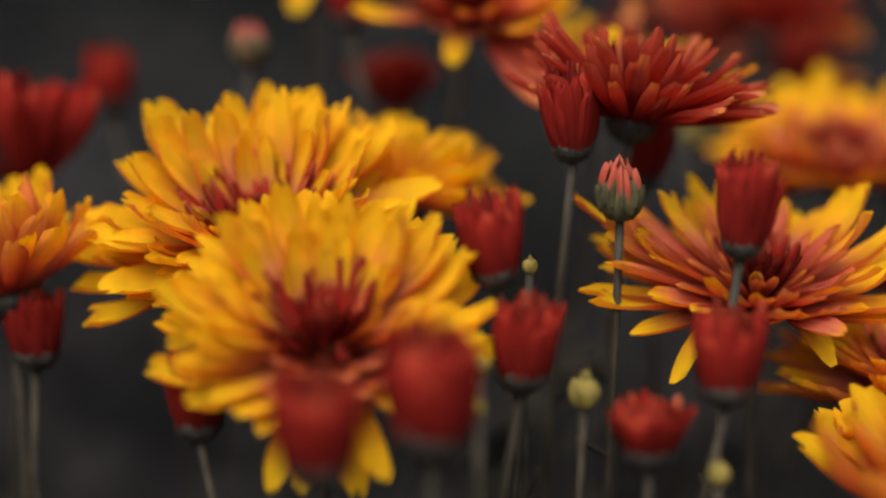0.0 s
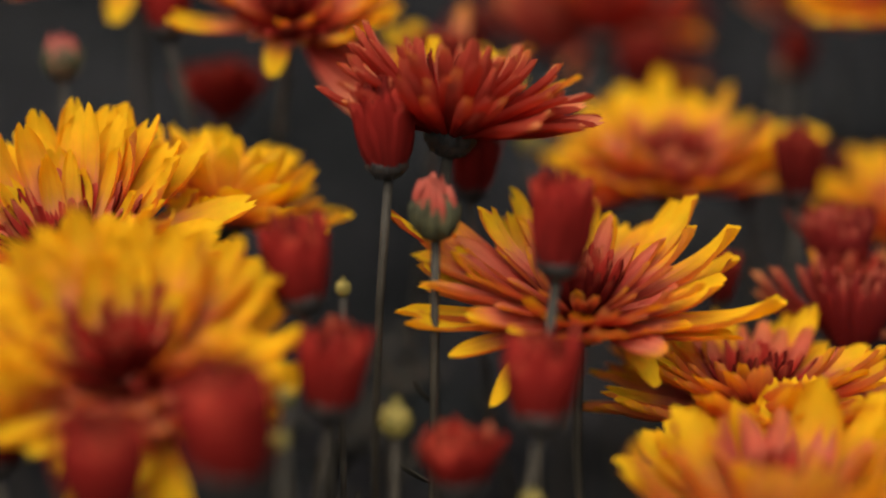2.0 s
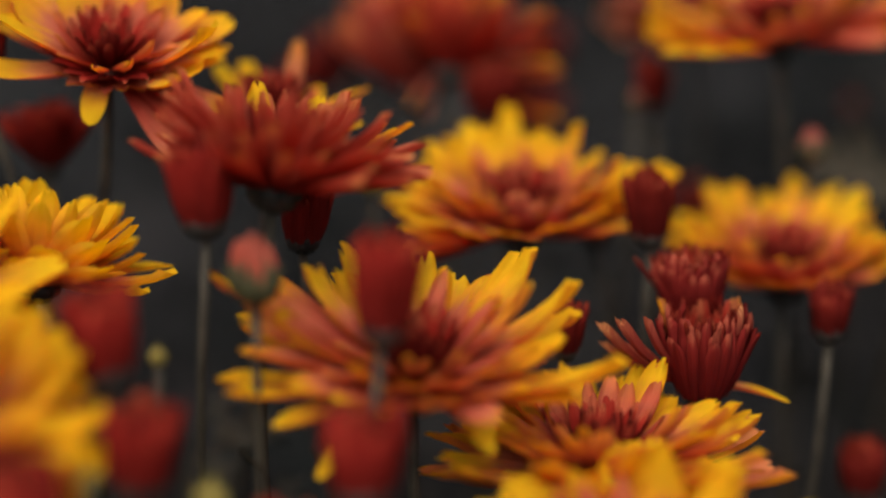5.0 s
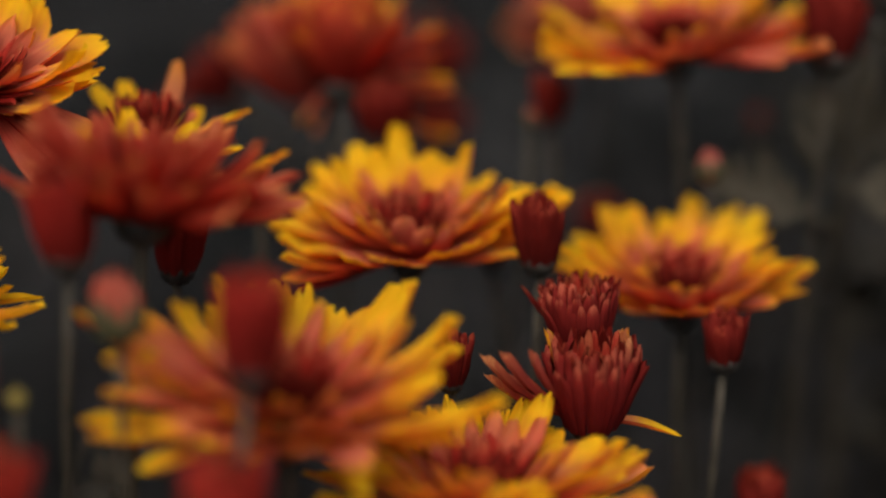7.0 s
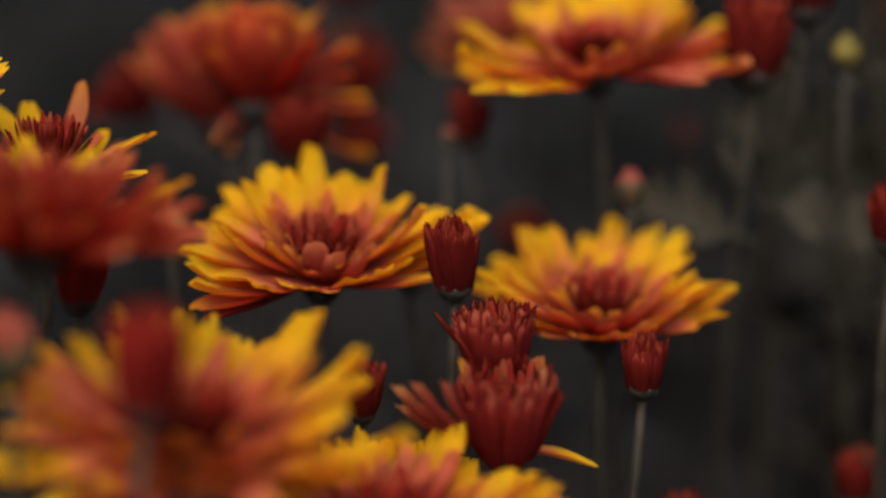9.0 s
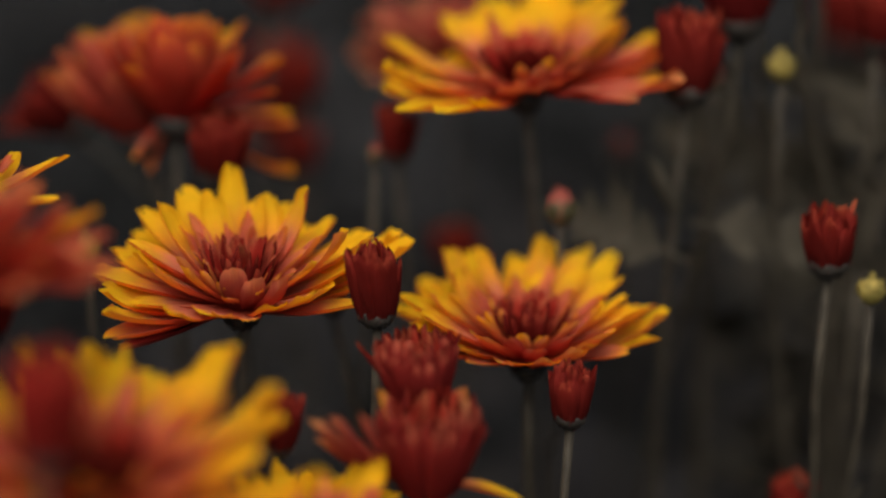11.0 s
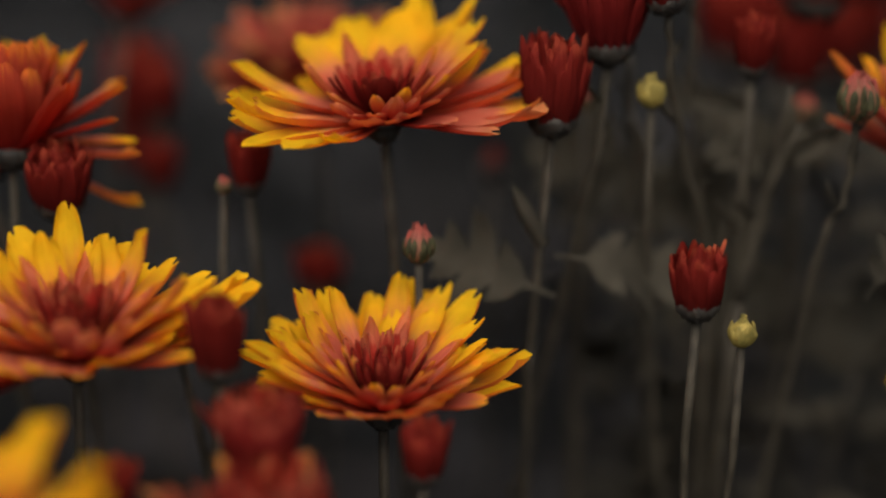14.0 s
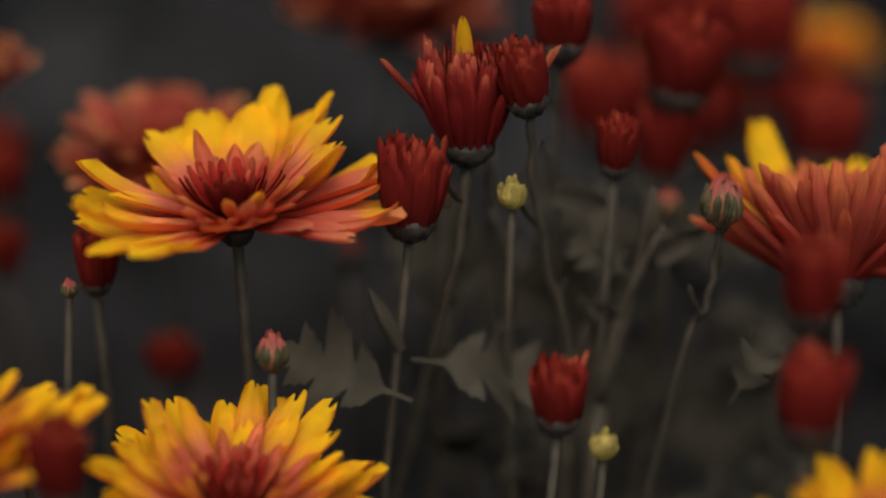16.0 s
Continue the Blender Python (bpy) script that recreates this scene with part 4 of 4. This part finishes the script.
cup_bud((0.2719, 0.5500, 0.3317), 0.0218, 0.0191, 0, 0, "dark red half-opened chrysanthemum bud on a thin stem", 52)
cup_bud((0.3051, 0.5800, 0.3098), 0.0178, 0.0208, 0, 0, "dark red half-opened chrysanthemum bud on a thin stem", 53)
cup_bud((0.0807, 0.4500, 0.3085), 0.0121, 0.0121, 10, 0, "dark red half-opened chrysanthemum bud on a thin stem", 54)
cup_bud((0.1000, 0.5600, 0.2966), 0.0152, 0.0222, 0, 0, "dark red half-opened chrysanthemum bud on a thin stem", 55)
cup_bud((0.0995, 0.5600, 0.2845), 0.0126, 0.0126, 0, 0, "dark red half-opened chrysanthemum bud on a thin stem", 56)
cup_bud((0.1163, 0.4550, 0.3084), 0.0077, 0.0103, 0, 0, "dark red half-opened chrysanthemum bud on a thin stem", 57)
cup_bud((0.1351, 0.5000, 0.2709), 0.0120, 0.0084, 0, 0, "dark red half-opened chrysanthemum bud on a thin stem", 58)
cup_bud((0.1028, 0.5200, 0.3063), 0.0072, 0.0107, 0, 0, "dark red half-opened chrysanthemum bud on a thin stem", 59)
cup_bud((0.1021, 0.5200, 0.2900), 0.0073, 0.0109, 0, 0, "dark red half-opened chrysanthemum bud on a thin stem", 60)
cup_bud((0.2635, 0.5700, 0.3263), 0.0200, 0.0190, 0, 5, "dark red half-opened chrysanthemum bud on a thin stem", 61)
cup_bud((0.2935, 0.5800, 0.3056), 0.0252, 0.0222, 0, 0, "dark red half-opened chrysanthemum bud on a thin stem", 62)
cup_bud((0.2567, 0.5600, 0.3072), 0.0180, 0.0180, 0, -5, "dark red half-opened chrysanthemum bud on a thin stem", 63)
cup_bud((0.2672, 0.5450, 0.3092), 0.0205, 0.0192, 0, 3, "dark red half-opened chrysanthemum bud on a thin stem", 64)
cup_bud((0.2240, 0.3820, 0.3240), 0.0099, 0.0135, 0, 0, "dark red half-opened chrysanthemum bud on a thin stem", 65, foot=(0.2740, 0.42))
leafy_bud = cup_bud((0.1706, 0.4350, 0.3264), 0.0122, 0.0158, 0, 2, "dark red half-opened chrysanthemum bud on a thin stem", 66, foot=(0.172, 0.45))
leafy_bud_two = cup_bud((0.2309, 0.4700, 0.3236), 0.0102, 0.0170, 0, 3, "dark red half-opened chrysanthemum bud on a thin stem", 67)
leafy_bud_three = cup_bud((0.2205, 0.3720, 0.3089), 0.0115, 0.0142, 0, 0, "dark red half-opened chrysanthemum bud on a thin stem", 68)
leafy_bud_four = cup_bud((0.1903, 0.4060, 0.2972), 0.0101, 0.0112, 0, 0, "dark red half-opened chrysanthemum bud on a thin stem", 69)
cup_bud((0.0339, 0.3120, 0.2658), 0.0111, 0.0088, 0, 0, "bright red half-opened bud with flaring petals", 70, flare=22, skin="scarlet")

# ---- closed buds ----
small_bud((0.0314, 0.3468, 0.2968), 0.0091, 0, 0, "plump closed bud with a rosy tip and green bracts", 71, look_of="green")
small_bud((0.0239, 0.3240, 0.2677), 0.0057, 0, 0, "small pale green closed bud on a thin stem", 72, look_of="pale")
small_bud((-0.0394, 0.4030, 0.3158), 0.0082, 0, 0, "small pinkish closed bud on a thin stem", 73, look_of="pink")
small_bud((0.1444, 0.4280, 0.2983), 0.0063, 0, 0, "small pinkish closed bud on a thin stem", 74, look_of="pink")
small_bud((0.1896, 0.4366, 0.3229), 0.0056, 0, 0, "small pale green closed bud on a thin stem", 75, look_of="pale")
small_bud((0.1981, 0.4040, 0.2870), 0.0053, 0, 0, "small pale green closed bud on a thin stem", 76, look_of="pale")
small_bud((0.2288, 0.4600, 0.3118), 0.0056, 0, 0, "small pinkish closed bud on a thin stem", 77, look_of="pink")
small_bud((0.1831, 0.4600, 0.3157), 0.0037, 0, 0, "small pinkish closed bud on a thin stem", 78, look_of="pink")
small_bud((0.1107, 0.4450, 0.3064), 0.0032, 0, 0, "small pinkish closed bud on a thin stem", 79, look_of="pink")
small_bud((0.0545, 0.4320, 0.2934), 0.0054, 0, 0, "small pale green closed bud on a thin stem", 83, look_of="pale")
small_bud((0.0452, 0.3100, 0.2582), 0.0039, 0, 0, "small pale green closed bud on a thin stem", 84, look_of="pale")
small_bud((0.0154, 0.3450, 0.2846), 0.0030, 0, 0, "small pale green closed bud on a thin stem", 85, look_of="pale")
small_bud((0.0064, 0.3150, 0.2750), 0.0030, 0, 0, "small pale green closed bud on a thin stem", 86, look_of="pale")
small_bud((0.0056, 0.3100, 0.2696), 0.0031, 0, 0, "small pale green closed bud on a thin stem", 87, look_of="pale")
small_bud((0.1732, 0.5000, 0.2909), 0.0066, 0, 0, "small dark red closed bud", 88, look_of="red")
small_bud((0.2247, 0.4230, 0.3236), 0.0084, 0, 4, "plump closed bud with a pink top and dark bracts", 89, look_of="pink", foot=(0.195, 0.44), via=[(0.2247, 0.424, 0.315), (0.2240, 0.425, 0.303), (0.2205, 0.427, 0.291), (0.21, 0.435, 0.2)])

# ---- leaves on the stems ----
leaf(leafy_bud, (0.1715, 0.4340, 0.2850), 0.0262, 172, 24, -58, 0)
leaf(leafy_bud, (0.1715, 0.4360, 0.2925), 0.0285, -2, -8, 52, 1)
slim_leaf(leafy_bud, (0.1690, 0.4340, 0.2950), 0.0135, 178, 60, 0.15)
leaf(leafy_bud_two, (0.2409, 0.4650, 0.2685), 0.0401, 180, 8, -78, 3)
leaf(leafy_bud_two, (0.2254, 0.4650, 0.2569), 0.0401, 5, 10, 82, 4)
leaf(leafy_bud_two, (0.2288, 0.4620, 0.3012), 0.0238, 170, 28, -71, 5)
leaf(leafy_bud_two, (0.2254, 0.4620, 0.2990), 0.0215, 15, 25, 68, 0)
leaf(leafy_bud_three, (0.2277, 0.4200, 0.2861), 0.0156, 0, 58, 75, 2)
leaf(leafy_bud_four, (0.2115, 0.4700, 0.2934), 0.0368, 172, 14, -78, 3)
leaf(leafy_bud_four, (0.1868, 0.4700, 0.2876), 0.0341, 3, 12, 82, 4)
leaf(leafy_bud_four, (0.2178, 0.4700, 0.3111), 0.0171, 178, 10, -85, 1)

# ---- leafy shoots ----
leafy_shoot((0.2359, 0.5000, 0.2948), (0.172, 0.520), "dull green leafy chrysanthemum shoot without a flower", 90)
leafy_shoot((0.2281, 0.5000, 0.3042), (0.228, 0.520), "dull green leafy chrysanthemum shoot without a flower", 91)
leafy_shoot((0.2560, 0.5000, 0.2911), (0.320, 0.520), "dull green leafy chrysanthemum shoot without a flower", 92)
leafy_shoot((0.2295, 0.4900, 0.2893), (0.197, 0.510), "dull green leafy chrysanthemum shoot without a flower", 93)
leafy_shoot((0.2410, 0.4700, 0.2842), (0.273, 0.490), "dull green leafy chrysanthemum shoot without a flower", 94)
leafy_shoot((0.2182, 0.4900, 0.2861), (0.154, 0.510), "dull green leafy chrysanthemum shoot without a flower", 95)
leafy_shoot((0.2511, 0.5000, 0.2848), (0.251, 0.520), "dull green leafy chrysanthemum shoot without a flower", 96)
leafy_shoot((0.1961, 0.4700, 0.2918), (0.260, 0.490), "dull green leafy chrysanthemum shoot without a flower", 97)
leafy_shoot((0.2531, 0.4700, 0.2835), (0.221, 0.490), "dull green leafy chrysanthemum shoot without a flower", 98)
leafy_shoot((0.2348, 0.4700, 0.2745), (0.267, 0.490), "dull green leafy chrysanthemum shoot without a flower", 99)
leafy_shoot((0.2050, 0.4600, 0.2657), (0.141, 0.480), "dull green leafy chrysanthemum shoot without a flower", 100)
leafy_shoot((0.2458, 0.4600, 0.2600), (0.246, 0.480), "dull green leafy chrysanthemum shoot without a flower", 101)
leafy_shoot((0.1858, 0.4800, 0.2840), (0.250, 0.500), "dull green leafy chrysanthemum shoot without a flower", 102)
leafy_shoot((0.2231, 0.4800, 0.2766), (0.191, 0.500), "dull green leafy chrysanthemum shoot without a flower", 103)
leafy_shoot((0.2090, 0.5200, 0.2723), (0.241, 0.540), "dull green leafy chrysanthemum shoot without a flower", 104)
leafy_shoot((0.0191, 0.4200, 0.2504), (-0.045, 0.440), "dull green leafy chrysanthemum shoot without a flower", 105)
leafy_shoot((0.0179, 0.4000, 0.2472), (0.018, 0.420), "dull green leafy chrysanthemum shoot without a flower", 106)
leafy_shoot((0.0924, 0.4300, 0.2476), (0.156, 0.450), "dull green leafy chrysanthemum shoot without a flower", 107)

# ---- branched stems ----
leggy = branched_stem((0.2100, 0.4400, 0.2790), [(0.2180, 0.4400, 0.3220), (0.2200, 0.4380, 0.3150)], (0.200, 0.45), "forked dull green stem with small narrow leaves", 108)
leaf(leggy, (0.2165, 0.4420, 0.3030), 0.0150, 150, 30, -60, 2)
leaf(leggy, (0.2165, 0.4400, 0.3040), 0.0130, 40, 40, 50, 4)
leaf(leggy, (0.2150, 0.4420, 0.3000), 0.0140, 100, 55, 30, 5)
slim_leaf(leggy, (0.2190, 0.4390, 0.3080), 0.0110, 0, 32, 0.22)
forked = branched_stem((0.2060, 0.4450, 0.2840), [(0.2120, 0.4450, 0.3040), (0.2230, 0.4520, 0.3150)], (0.212, 0.455), "forked dull green stem with small narrow leaves", 109)
slim_leaf(forked, (0.2020, 0.4500, 0.3180), 0.0110, -5, -12, 0.25)
branched_stem((0.1960, 0.4600, 0.2900), [(0.1920, 0.4600, 0.3250), (0.1910, 0.4560, 0.3140)], (0.205, 0.470), "forked dull green stem with small narrow leaves", 110)
branched_stem((0.1873, 0.4700, 0.2890), [(0.1855, 0.4750, 0.3097), (0.1792, 0.4700, 0.2982)], (0.191, 0.480), "forked dull green stem with small narrow leaves", 113)
